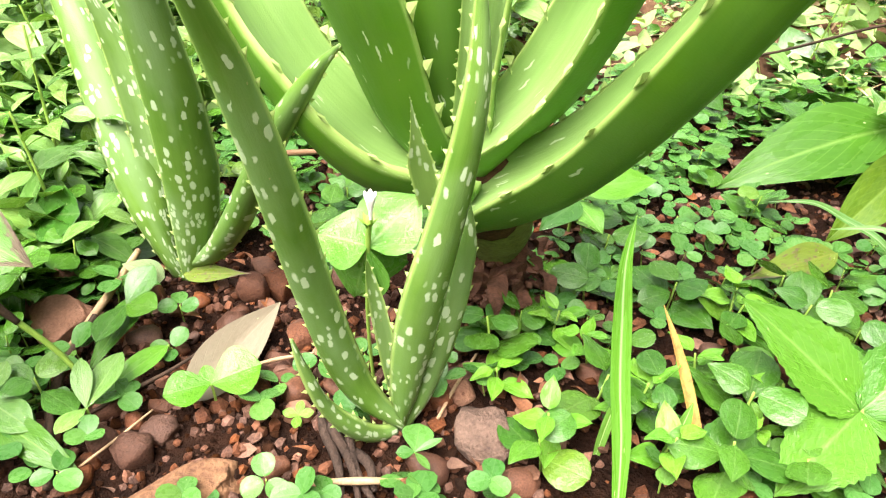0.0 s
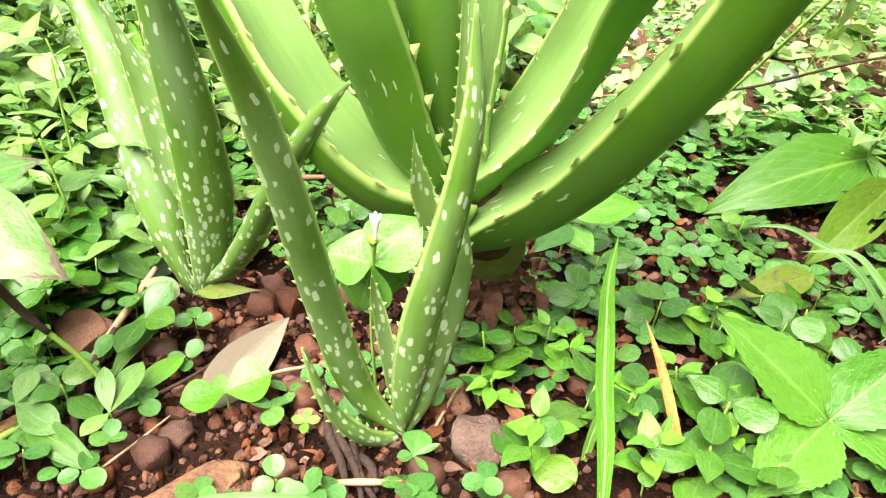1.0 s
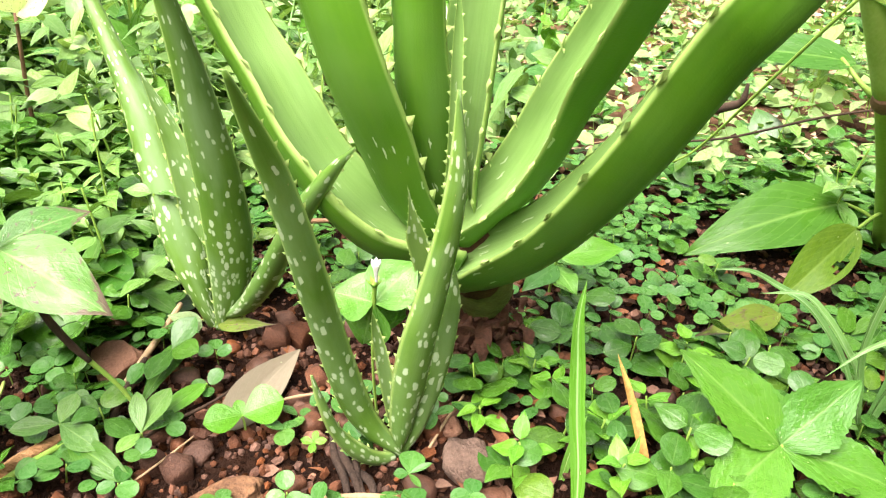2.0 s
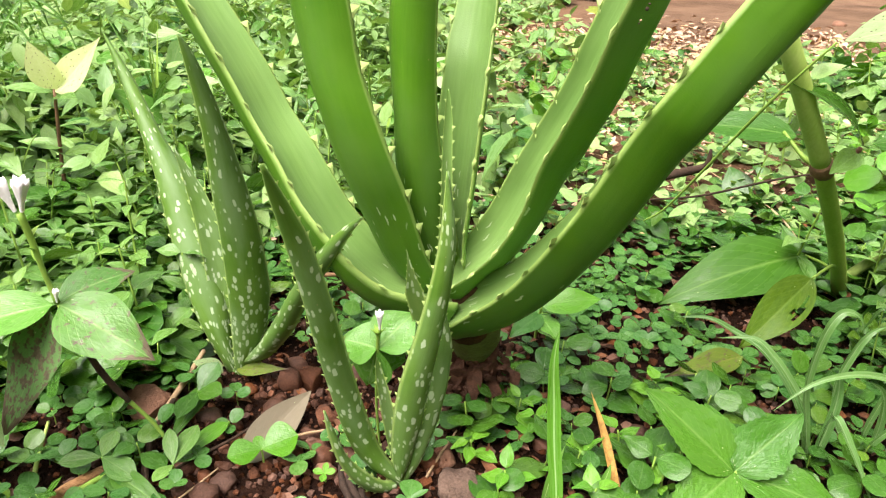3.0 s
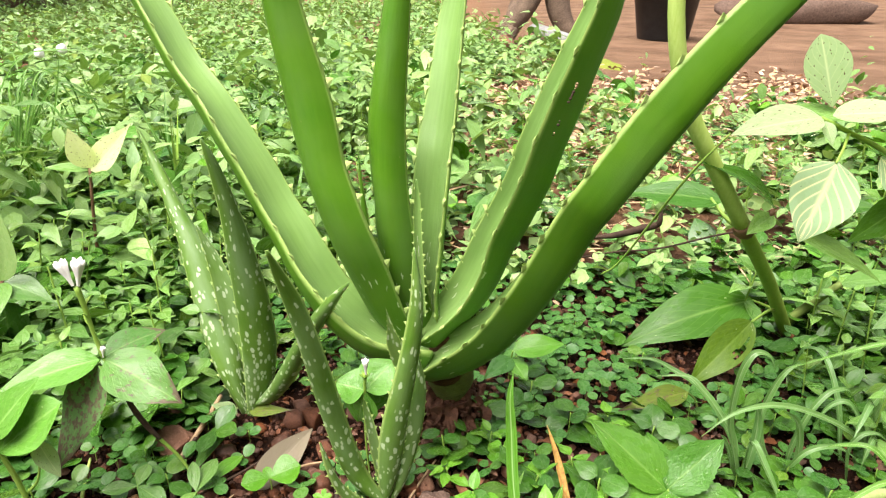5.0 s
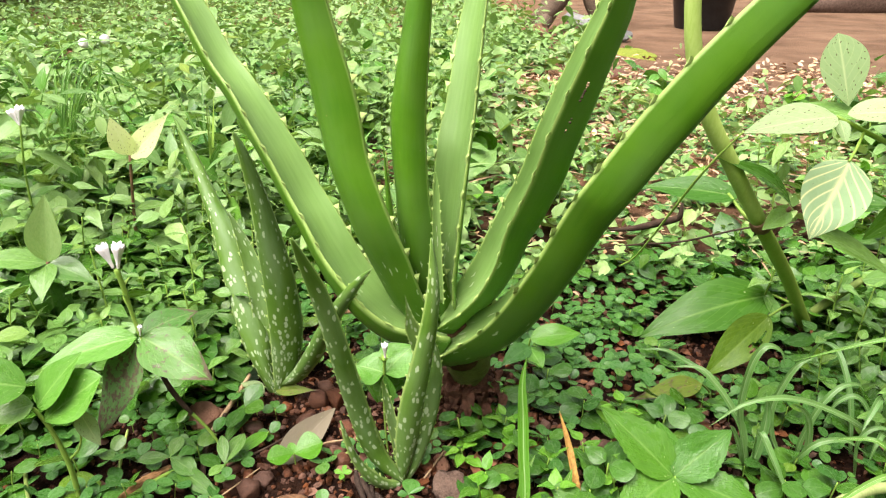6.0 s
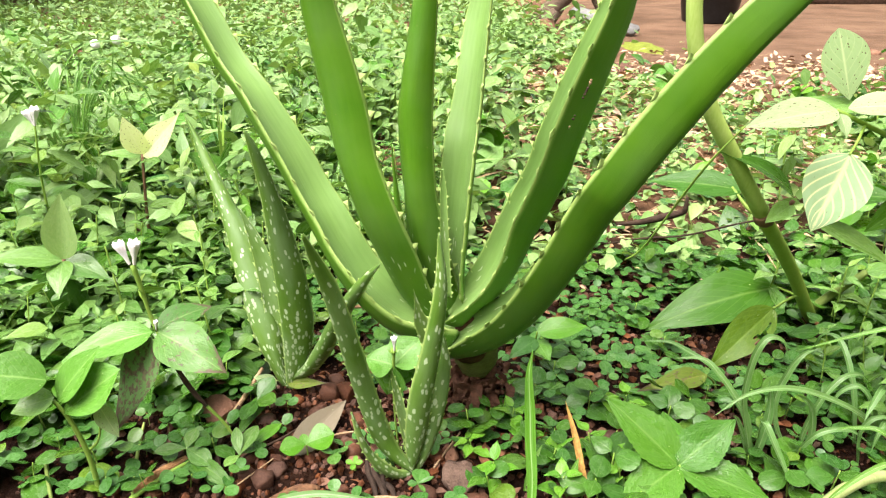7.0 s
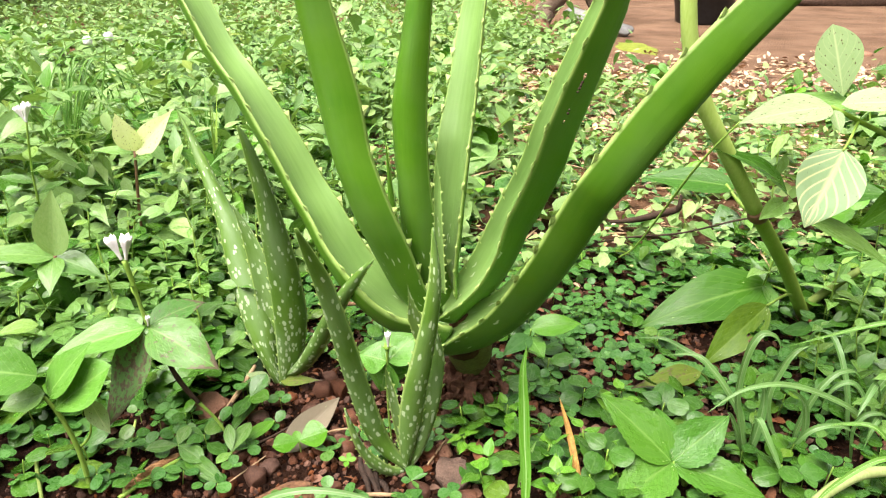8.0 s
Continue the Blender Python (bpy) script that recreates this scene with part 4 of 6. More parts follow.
# ---- weeds and small things near the aloes ----
def flower(base, tip, parent, radius=0.0045, name="flower"):
    """A furled tubular flower with five blunt lobes."""
    b, t = Vector(base), Vector(tip)
    m = frame_of(base, tip, (0.3, -1, 0.2))
    h = (t - b).length
    sides = 20
    verts = []
    for u, r in ((0, 0.25), (0.3, 0.38), (0.6, 0.62), (0.85, 0.95), (1.0, 0.85), (0.9, 0.5), (0.6, 0.3)):
        for k in range(sides):
            a = 2 * math.pi * k / sides
            lobe = 1 + (0.16 * math.cos(5 * a) if u > 0.5 else 0)
            verts.append((r * lobe * radius * math.cos(a), h * u * (1 + (0.05 * math.cos(5 * a) if u > 0.8 else 0)), r * lobe * radius * math.sin(a)))
    quads = [(i * sides + k, i * sides + (k + 1) % sides, (i + 1) * sides + (k + 1) % sides, (i + 1) * sides + k) for i in range(6) for k in range(sides)]
    return part(name, raw_mesh(name, np.array(verts) @ m.T + np.array(base), quads), PETAL, parent, "furled whitish lilac flower")


def flowering_weed():
    w = thing("flowering_weed", (-0.266, 0.413, 0.0), "flowering weed with two white buds and a brown-blotched leaf", "weed")
    bar("stalk", [(-0.266, 0.413, -0.005), (-0.286, 0.418, 0.05), (-0.325, 0.420, 0.103), (-0.343, 0.414, 0.160), (-0.354, 0.410, 0.207)], [0.0018, 0.002, 0.0026, 0.0024, 0.0022], STALK, w)
    bar("withered_stretch", [(-0.310, 0.4190, 0.083), (-0.322, 0.4196, 0.099), (-0.333, 0.4175, 0.124), (-0.340, 0.4150, 0.148)], [0.0024, 0.0034, 0.0036, 0.0026], TWIG, w, "withered blackish stretch of stalk")
    bar("flower_stalk", [(-0.354, 0.410, 0.205), (-0.358, 0.407, 0.24), (-0.360, 0.405, 0.269), (-0.363, 0.402, 0.300)], [0.0027, 0.0024, 0.003, 0.0035], STALK, w)
    leaf("leaf", (-0.352, 0.409, 0.204), (-0.254, 0.372, 0.166), 0.066, (0.2, -0.75, 0.9), WEED_EDGE, w, label="leaf with a blackened tip", wave=0.05, droop=0.22)
    leaf("leaf", (-0.358, 0.408, 0.204), (-0.457, 0.360, 0.186), 0.055, (-0.1, -0.5, 1), WEED_FRONT, w, droop=0.2, wave=0.02)
    leaf("leaf", (-0.357, 0.402, 0.200), (-0.405, 0.362, 0.088), 0.058, (-0.35, -1, 0.25), WEED_SICK, w, label="drooping leaf with brown dead blotches", wave=0.05, droop=-0.1)
    leaf("leaf", (-0.353, 0.413, 0.206), (-0.300, 0.465, 0.212), 0.045, (0.2, -0.3, 1), WEED_EDGE, w, droop=0.2)
    for k, (z, a, size) in enumerate(((0.235, 20, 0.016), (0.25, 140, 0.014), (0.262, 260, 0.013), (0.275, 60, 0.012), (0.287, 180, 0.011))):
        c = Vector((-0.354 - (z - 0.205) * 0.1, 0.410 - (z - 0.205) * 0.1, z))
        d = Vector((math.cos(radians(a)), math.sin(radians(a)), 0.8)) * size
        leaf("bract", c, c + d, 0.007, (0, 0, 1), STALK if k % 2 else WEED, w, nu=6, nv=2)
    flower((-0.366, 0.401, 0.302), (-0.375, 0.400, 0.331), w, 0.0068)
    flower((-0.360, 0.401, 0.302), (-0.354, 0.399, 0.333), w, 0.0072)
    flower((-0.352, 0.406, 0.208), (-0.350, 0.405, 0.222), w, 0.003, "bud")


def small_flowering_weed():
    w = thing("flowering_weed", (-0.052, 0.428, 0.0), "small weed with ribbed leaves and one white bud", "weed")
    bar("stalk", [(-0.052, 0.428, -0.005), (-0.056, 0.425, 0.08), (-0.054, 0.421, 0.150), (-0.052, 0.417, 0.178)], [0.0014, 0.0014, 0.0018, 0.0024], STALK, w)
    for tip, wide, face in (((-0.016, 0.446, 0.180), 0.056, (0, -0.6, 1)), ((-0.092, 0.428, 0.158), 0.05, (0, -0.6, 1)), ((-0.066, 0.440, 0.092), 0.052, (-0.3, -1, 0.4)), ((-0.026, 0.452, 0.118), 0.048, (0.3, -1, 0.5)), ((-0.075, 0.462, 0.142), 0.03, (0, -0.5, 1))):
        leaf("leaf", (-0.054, 0.421, 0.152), tip, wide, face, WEED_FRONT, w, nu=12, nv=6, droop=0.15, wave=0.03)
    for a in range(0, 360, 60):
        d = Vector((math.cos(radians(a)) * 0.008, math.sin(radians(a)) * 0.008, 0.008))
        leaf("bract", (-0.053, 0.418, 0.168), Vector((-0.053, 0.418, 0.170)) + d, 0.005, (0, 0, 1), STALK, w, nu=5, nv=2)
    flower((-0.051, 0.415, 0.178), (-0.051, 0.413, 0.199), w, 0.0042)


def broad_leaf_weed():
    w = thing("broad_leaf_weed", (-0.431, 0.335, 0.0), "weed with broad rounded bright green leaves", "weed")
    bar("stalk", [(-0.431, 0.335, -0.005), (-0.430, 0.330, 0.071), (-0.438, 0.325, 0.128), (-0.448, 0.32, 0.16)], [0.0038, 0.0032, 0.0028, 0.002], STALK, w)
    bar("branch", [(-0.430, 0.332, 0.075), (-0.41, 0.33, 0.10), (-0.404, 0.335, 0.145)], [0.0018, 0.0015, 0.001], STALK, w)
    leaf("leaf", (-0.442, 0.322, 0.140), (-0.366, 0.334, 0.196), 0.062, (-0.5, -1, 0.9), WEED_FRONT, w, "obovate", droop=0.1, wave=0.03)
    leaf("leaf", (-0.444, 0.322, 0.160), (-0.390, 0.345, 0.222), 0.05, (-0.3, -0.8, 1), WEED_FRONT, w, "ovate", droop=0.1)
    leaf("leaf", (-0.448, 0.318, 0.190), (-0.505, 0.295, 0.212), 0.060, (-0.1, -0.7, 1), WEED_FRONT, w, "round", droop=0.15)
    leaf("leaf", (-0.446, 0.320, 0.165), (-0.490, 0.30, 0.155), 0.04, (-0.2, -0.7, 1), WEED, w, "ovate", droop=0.2)
    leaf("leaf", (-0.404, 0.335, 0.145), (-0.385, 0.33, 0.10), 0.028, (0.1, -1, 0.4), WEED_PALE, w, "ovate", droop=0.1)


def tall_weed():
    w = thing("tall_weed", (0.69, 0.84, 0.0), "tall weed with a thick jointed green stalk and large leaves", "weed")
    bar("stalk", [(0.690, 0.842, -0.01), (0.640, 0.785, 0.055), (0.567, 0.715, 0.160), (0.467, 0.620, 0.285)], [0.012, 0.0118, 0.0112, 0.0108], STEM_GREEN, w, sides=12)
    bar("upper_stalk", [(0.467, 0.620, 0.285), (0.392, 0.575, 0.390), (0.340, 0.550, 0.470), (0.308, 0.535, 0.560), (0.295, 0.53, 0.70)], [0.0115, 0.0112, 0.011, 0.010, 0.009], STALK_PALE, w, sides=12)
    bar("joint", [(0.476, 0.629, 0.276), (0.467, 0.620, 0.285), (0.459, 0.613, 0.294)], [0.011, 0.0150, 0.0112], STALK_RED, w, "brown swollen joint", 12, 10)
    bar("leaf_stalk", [(0.467, 0.618, 0.287), (0.487, 0.612, 0.296), (0.500, 0.61, 0.315)], [0.0055, 0.004, 0.003], STALK_RED, w)
    bar("leaf_stalk", [(0.465, 0.62, 0.285), (0.447, 0.632, 0.295), (0.430, 0.66, 0.318)], [0.005, 0.003, 0.002], STALK, w)
    leaf("leaf", (0.500, 0.61, 0.318), (0.360, 0.56, 0.402), 0.036, (0.2, -0.7, 1), WEED_BIG, w, "lance", droop=0.35)
    leaf("leaf", (0.445, 0.655, 0.314), (0.315, 0.70, 0.314), 0.055, (0, -0.6, 1), WEED_BIG, w, "ovate", droop=0.15)
    leaf("leaf", (0.500, 0.61, 0.310), (0.455, 0.585, 0.290), 0.030, (0, -0.7, 1), WEED, w, "ovate", droop=0.1)
    leaf("leaf", (0.520, 0.62, 0.318), (0.615, 0.565, 0.335), 0.07, (0, -0.5, 1), WEED_BIG, w, "ovate", droop=0.1)
    leaf("leaf", (0.525, 0.60, 0.29), (0.640, 0.545, 0.228), 0.040, (0.3, -0.6, 1), WEED, w, "lance", droop=0.2)
    # low leaves on long stalks at its foot
    bar("leaf_stalk", [(0.672, 0.822, 0.015), (0.645, 0.825, 0.05), (0.606, 0.83, 0.068)], [0.004, 0.003, 0.002], STALK, w)
    leaf("leaf", (0.608, 0.83, 0.068), (0.352, 0.772, 0.004), 0.108, (0.1, -0.55, 1), WEED_BIG, w, "ovate", nu=22, nv=8, label="large drooping glossy leaf", droop=0.32, wave=0.02, fold=0.12)
    leaf("leaf", (0.548, 0.705, 0.092), (0.433, 0.645, 0.008), 0.066, (0.0, -0.85, 0.75), WEED_BIG, w, "ovate", nu=26, nv=16, droop=0.12, wave=0.03, label="large leaf torn in slits near its stalk",
         slits=((3, 4, 10), (2, 7, 12), (4, 9, 11), (5, 12, 12)))
    bar("leaf_stalk", [(0.66, 0.81, 0.02), (0.605, 0.75, 0.09), (0.546, 0.701, 0.094)], [0.003, 0.0026, 0.002], STALK, w)
    bar("side_shoot", [(0.66, 0.81, 0.03), (0.70, 0.80, 0.08), (0.735, 0.79, 0.12)], [0.008, 0.008, 0.006], STALK_SHADED, w, "thick side shoot in a shaded green")
    leaf("leaf", (0.735, 0.79, 0.12), (0.80, 0.72, 0.16), 0.05, (0, -0.5, 1), WEED, w, "ovate")


def veined_weed():
    w = thing("veined_weed", (0.74, 0.53, 0.0), "weed with pale cream-veined insect-bitten leaves", "weed")
    bar("stalk", [(0.74, 0.53, -0.005), (0.71, 0.52, 0.20), (0.655, 0.51, 0.345), (0.575, 0.502, 0.418), (0.513, 0.500, 0.450), (0.477, 0.500, 0.467)], [0.005, 0.0045, 0.004, 0.0035, 0.003, 0.0025], STALK, w)
    leaf("leaf", (0.503, 0.528, 0.474), (0.482, 0.548, 0.556), 0.056, (-0.2, -0.9, 0.7), WEED_PALE, w, "obovate", label="pale leaf dotted with bite marks", droop=0.05)
    leaf("leaf", (0.478, 0.500, 0.467), (0.357, 0.460, 0.456), 0.054, (0.05, -0.55, 1), WEED_PALE, w, "ovate", droop=0.12, label="pale yellowish leaf")
    leaf("leaf", (0.489, 0.500, 0.470), (0.575, 0.470, 0.478), 0.048, (0, -0.5, 1), WEED_PALE, w, "ovate", droop=0.1)
    leaf("leaf", (0.480, 0.497, 0.464), (0.484, 0.478, 0.440), 0.018, (0, -1, 0.3), WEED_PALE, w, "ovate", nu=8)
    leaf("leaf", (0.520, 0.52, 0.46), (0.44, 0.56, 0.468), 0.03, (0, -0.5, 1), WEED, w, "lance", droop=0.2)
    bar("leaf_stalk", [(0.513, 0.500, 0.450), (0.495, 0.475, 0.436), (0.482, 0.461, 0.424)], [0.002, 0.0016, 0.0014], STALK, w)
    leaf("leaf", (0.484, 0.462, 0.425), (0.446, 0.440, 0.336), 0.082, (-0.12, -1, 0.35), VEINED, w, "ovate", nu=18, nv=8, label="grey-green leaf netted with cream veins", droop=0.05, wave=0.02)
    leaf("leaf", (0.56, 0.505, 0.42), (0.61, 0.48, 0.35), 0.05, (0.1, -1, 0.5), VEINED, w, "ovate", droop=0.1)
    leaf("leaf", (0.62, 0.51, 0.37), (0.56, 0.53, 0.30), 0.045, (-0.1, -1, 0.6), WEED_BIG, w, "ovate", droop=0.1)
    leaf("leaf", (0.70, 0.52, 0.22), (0.60, 0.50, 0.19), 0.05, (0, -0.6, 1), WEED, w, "ovate", droop=0.2)


def serrated_weed():
    w = thing("serrated_weed", (0.335, 0.375, 0.0), "low weed with wide saw-edged leaves", "weed")
    bar("stalk", [(0.336, 0.378, -0.005), (0.325, 0.372, 0.02), (0.309, 0.366, 0.046)], [0.004, 0.0035, 0.003], STALK, w)
    for tip, wide, face, crink in (((0.222, 0.420, 0.110), 0.066, (0.15, -0.7, 1), 0.01), ((0.385, 0.40, 0.095), 0.060, (-0.5, -1, 0.9), 0.06), ((0.226, 0.310, 0.022), 0.066, (-0.1, -0.5, 1), 0.02), ((0.420, 0.330, 0.022), 0.060, (0.1, -0.5, 1), 0.03), ((0.31, 0.46, 0.06), 0.05, (0, -0.4, 1), 0.02)):
        leaf("leaf", (0.309, 0.366, 0.046), tip, wide, face, SERRATED, w, "ovate", nu=42, nv=8, serration=0.10, teeth=14, droop=0.12, wave=crink, fold=0.22)


def grass_tuft(place, blades, label, group="grass tufts", wide=0.008, mat=None):
    w = thing("grass_tuft", place, label, "grass", group)
    for pts in blades:
        ribbon("blade", pts, wide * random.uniform(0.8, 1.2), mat or GRASS, w, face=(random.uniform(-0.3, 0.3), -0.6, 0.8))
    return w


def random_blades(x, y, count, reach, height, seed):
    rng = random.Random(seed)
    out = []
    for _ in range(count):
        a = rng.uniform(0, 6.283)
        r, h = reach * rng.uniform(0.5, 1.1), height * rng.uniform(0.6, 1.1)
        bx, by = x + rng.uniform(-0.02, 0.02), y + rng.uniform(-0.02, 0.02)
        c, s = math.cos(a), math.sin(a)
        out.append([(bx, by, -0.003), (bx + c * r * 0.22, by + s * r * 0.22, h * 0.6), (bx + c * r * 0.55, by + s * r * 0.55, h * 0.98), (bx + c * r * 0.85, by + s * r * 0.85, h * 0.9), (bx + c * r, by + s * r, h * rng.uniform(0.5, 0.8))])
    return out


def stone(place, size, seed, mat=None, label="", rough=0.16, cuts=3):
    ob = part("stone", bulb((0, 0, 0), size, rough, seed, cuts), mat or STONE, None)
    ob.matrix_basis = pose(place[0], place[1], ground_height(place[0], place[1]) + size[2] * 0.35 + place[2], 0, 0, seed * 47 % 360)
    return tagged(ob, label or "rounded reddish laterite stone on the soil", "stone", "stones")


flowering_weed()
small_flowering_weed()
broad_leaf_weed()
tall_weed()
veined_weed()
serrated_weed()

w = thing("yellowing_leaf", (0.40, 0.585, 0.0), "yellowing leaf with a brown torn rim low over the clover", "leaf")
bar("stalk", [(0.435, 0.60, -0.003), (0.428, 0.60, 0.015), (0.412, 0.592, 0.032)], [0.002, 0.0018, 0.0015], STALK_SHADED, w, sides=6)
leaf("blade", (0.414, 0.593, 0.032), (0.296, 0.548, 0.030), 0.036, (0.1, -0.45, 1), WEED_YELLOWED, w, "lance", nu=16, nv=6, droop=0.10, wave=0.05, label="yellow-green blade with brown rim")
w = thing("bright_leaf_weed", (0.15, 0.665, 0.0), "weed with one broad bright leaf beside the aloe stub", "weed")
bar("stalk", [(0.150, 0.662, -0.004), (0.150, 0.655, 0.04), (0.152, 0.645, 0.074)], [0.002, 0.0018, 0.0015], STALK, w, sides=6)
leaf("leaf", (0.152, 0.645, 0.074), (0.236, 0.655, 0.080), 0.044, (0.1, -0.55, 1), WEED_LIGHT, w, "ovate", nu=14, nv=6, droop=0.14, wave=0.03)
leaf("leaf", (0.152, 0.645, 0.060), (0.105, 0.605, 0.048), 0.036, (-0.1, -0.5, 1), CLOVER, w, "ovate", nu=12, nv=6, droop=0.12, wave=0.03)
leaf("leaf", (0.151, 0.648, 0.056), (0.170, 0.600, 0.046), 0.034, (0.1, -0.5, 1), WEED_FRONT, w, "ovate", nu=12, nv=6, droop=0.12, wave=0.04)

grass_tuft((0.432, 0.432, 0.0), [
    [(0.430, 0.430, -0.004), (0.418, 0.435, 0.046), (0.407, 0.440, 0.097), (0.412, 0.445, 0.157), (0.427, 0.450, 0.184), (0.447, 0.450, 0.180), (0.458, 0.450, 0.157)],
    [(0.436, 0.434, -0.004), (0.421, 0.412, 0.070), (0.421, 0.400, 0.089), (0.430, 0.380, 0.069), (0.443, 0.365, 0.040), (0.458, 0.350, 0.006)],
    [(0.432, 0.440, -0.004), (0.423, 0.450, 0.053), (0.407, 0.460, 0.082), (0.385, 0.475, 0.111), (0.365, 0.490, 0.126), (0.327, 0.500, 0.120)],
    [(0.440, 0.446, -0.004), (0.425, 0.480, 0.050), (0.392, 0.510, 0.095), (0.360, 0.530, 0.111), (0.332, 0.540, 0.122), (0.294, 0.545, 0.120)],
    [(0.428, 0.425, -0.004), (0.438, 0.430, 0.050), (0.441, 0.435, 0.092), (0.436, 0.440, 0.125)],
    [(0.426, 0.436, -0.004), (0.412, 0.430, 0.040), (0.398, 0.425, 0.072), (0.389, 0.420, 0.085)],
], "tuft of long arching green grass beside the weeds", wide=0.0098, mat=GRASS_PALE)
grass_tuft((0.50, 0.455, 0.0), [
    [(0.505, 0.460, -0.004), (0.507, 0.460, 0.035), (0.523, 0.465, 0.083), (0.545, 0.470, 0.112), (0.570, 0.475, 0.115), (0.584, 0.478, 0.103)],
    [(0.490, 0.460, -0.004), (0.472, 0.470, 0.030), (0.468, 0.480, 0.070), (0.484, 0.490, 0.110), (0.500, 0.495, 0.132), (0.520, 0.500, 0.139)],
    [(0.492, 0.440, -0.004), (0.486, 0.425, 0.027), (0.505, 0.420, 0.060), (0.540, 0.420, 0.065), (0.574, 0.420, 0.043)],
    [(0.512, 0.450, -0.004), (0.508, 0.446, 0.05), (0.494, 0.44, 0.09), (0.47, 0.435, 0.11)],
], "tuft of arching pale green grass", wide=0.0088, mat=GRASS_PALE)
grass_tuft((0.60, 0.45, 0.0), [
    [(0.625, 0.458, -0.004), (0.611, 0.455, 0.020), (0.578, 0.450, 0.062), (0.517, 0.440, 0.100), (0.456, 0.430, 0.122), (0.401, 0.420, 0.117), (0.359, 0.410, 0.089)],
    [(0.570, 0.424, -0.004), (0.561, 0.420, 0.020), (0.555, 0.420, 0.062), (0.567, 0.420, 0.084), (0.588, 0.420, 0.085), (0.604, 0.420, 0.071)],
    [(0.60, 0.46, -0.004), (0.60, 0.47, 0.06), (0.615, 0.47, 0.11), (0.65, 0.47, 0.14), (0.71, 0.46, 0.13)],
] + random_blades(0.60, 0.46, 5, 0.12, 0.13, 5), "tuft of long arching green grass under the weeds", wide=0.0084, mat=GRASS_PALE)
grass_tuft((-0.20, 0.262, 0.0), [
    [(-0.205, 0.262, -0.004), (-0.196, 0.264, 0.045), (-0.170, 0.266, 0.068), (-0.121, 0.268, 0.077), (-0.063, 0.268, 0.067), (-0.03, 0.268, 0.050)],
], "single pale grass blade arching low over the stones", wide=0.007, mat=GRASS_PALE)
grass_tuft((0.62, 0.36, 0.0), [
    [(0.62, 0.36, -0.005), (0.60, 0.33, 0.18), (0.55, 0.30, 0.29), (0.466, 0.28, 0.299), (0.386, 0.30, 0.258)],
    [(0.60, 0.33, -0.005), (0.57, 0.31, 0.09), (0.52, 0.305, 0.108), (0.47, 0.30, 0.07), (0.44, 0.29, 0.03)],
] + random_blades(0.62, 0.36, 5, 0.10, 0.12, 8), "tuft of pale long grass blades", wide=0.0066)
t = grass_tuft((0.112, 0.368, 0.0), [
    [(0.122, 0.31, -0.005), (0.124, 0.338, 0.04), (0.122, 0.362, 0.08), (0.121, 0.381, 0.12), (0.119, 0.392, 0.16), (0.123, 0.402, 0.192)],
], "single upright green grass blade among round leaves", wide=0.0118, mat=GRASS_BRIGHT)
ribbon("blade", [(0.118, 0.364, -0.003), (0.126, 0.374, 0.03), (0.140, 0.390, 0.055)], 0.008, GRASS, t)
ribbon("blade", [(0.165, 0.352, -0.003), (0.176, 0.362, 0.025), (0.185, 0.372, 0.05)], 0.011, GRASS, t)
d = thing("dry_grass", (0.191, 0.383, 0.0), "dried orange grass blade standing among weeds", "grass")
ribbon("blade", [(0.196, 0.352, -0.003), (0.190, 0.376, 0.03), (0.183, 0.406, 0.060), (0.173, 0.436, 0.090)], 0.0092, GRASS_DRY, d, fold=0.6)

# the withered leaf and seedlings on the bare soil
w = tagged(new("fallen_leaf"), "withered grey-pink fallen leaf on soil", "leaf")
w.location = (-0.18, 0.445, 0.01)
leaf("blade", (-0.200, 0.412, 0.008), (-0.140, 0.514, 0.028), 0.046, (0.25, -0.75, 1), DEAD_LEAF, w, "ovate", droop=0.1, fold=0.3)


def seedling(place, leaves, label, mat=None, height=0.02):
    w = thing("seedling", place, label, "weed", "seedlings")
    top = Vector(place) + Vector((0, 0, height))
    bar("stalk", [Vector(place) - Vector((0, 0, 0.004)), Vector(place) + Vector((0.001, 0, height * 0.5)), top], [0.0013, 0.0012, 0.0012], STALK, w, sides=6)
    for a, length, wide, rise in leaves:
        d = Vector((math.cos(radians(a)) * length, math.sin(radians(a)) * length, rise))
        leaf("leaf", top, top + d, wide, (0, -0.35, 1), mat or ROUND_LEAF, w, "obovate", nu=10, nv=6, droop=0.12)


seedling((-0.178, 0.412, 0.0), [(205, 0.036, 0.032, 0.002), (20, 0.040, 0.044, 0.008), (120, 0.016, 0.012, 0.006)], "bright green seedling with two shiny round leaves", BRIGHT_LEAF, height=0.028)
seedling((-0.109, 0.392, 0.0), [(170, 0.013, 0.008, 0.002), (10, 0.012, 0.008, 0.002), (85, 0.012, 0.007, 0.004), (265, 0.013, 0.008, 0.0)], "tiny yellow-green seedling on soil", WEED_LIGHT, 0.014)
seedling((-0.02, 0.355, 0.0), [(80, 0.024, 0.024, 0.004), (190, 0.014, 0.010, 0.002), (20, 0.022, 0.006, 0.006), (300, 0.022, 0.006, 0.004)], "seedling at the foot of the young aloe", CLOVER, 0.016)
seedling((-0.262, 0.385, 0.0), [(75, 0.05, 0.022, 0.012), (110, 0.035, 0.016, 0.02), (250, 0.03, 0.015, 0.004)], "seedling with long narrow leaves", WEED, 0.03)
seedling((-0.335, 0.39, 0.0), [(330, 0.05, 0.026, -0.006), (200, 0.04, 0.02, 0.004), (80, 0.03, 0.02, 0.01)], "seedling with drooping pointed leaf", WEED, 0.035)
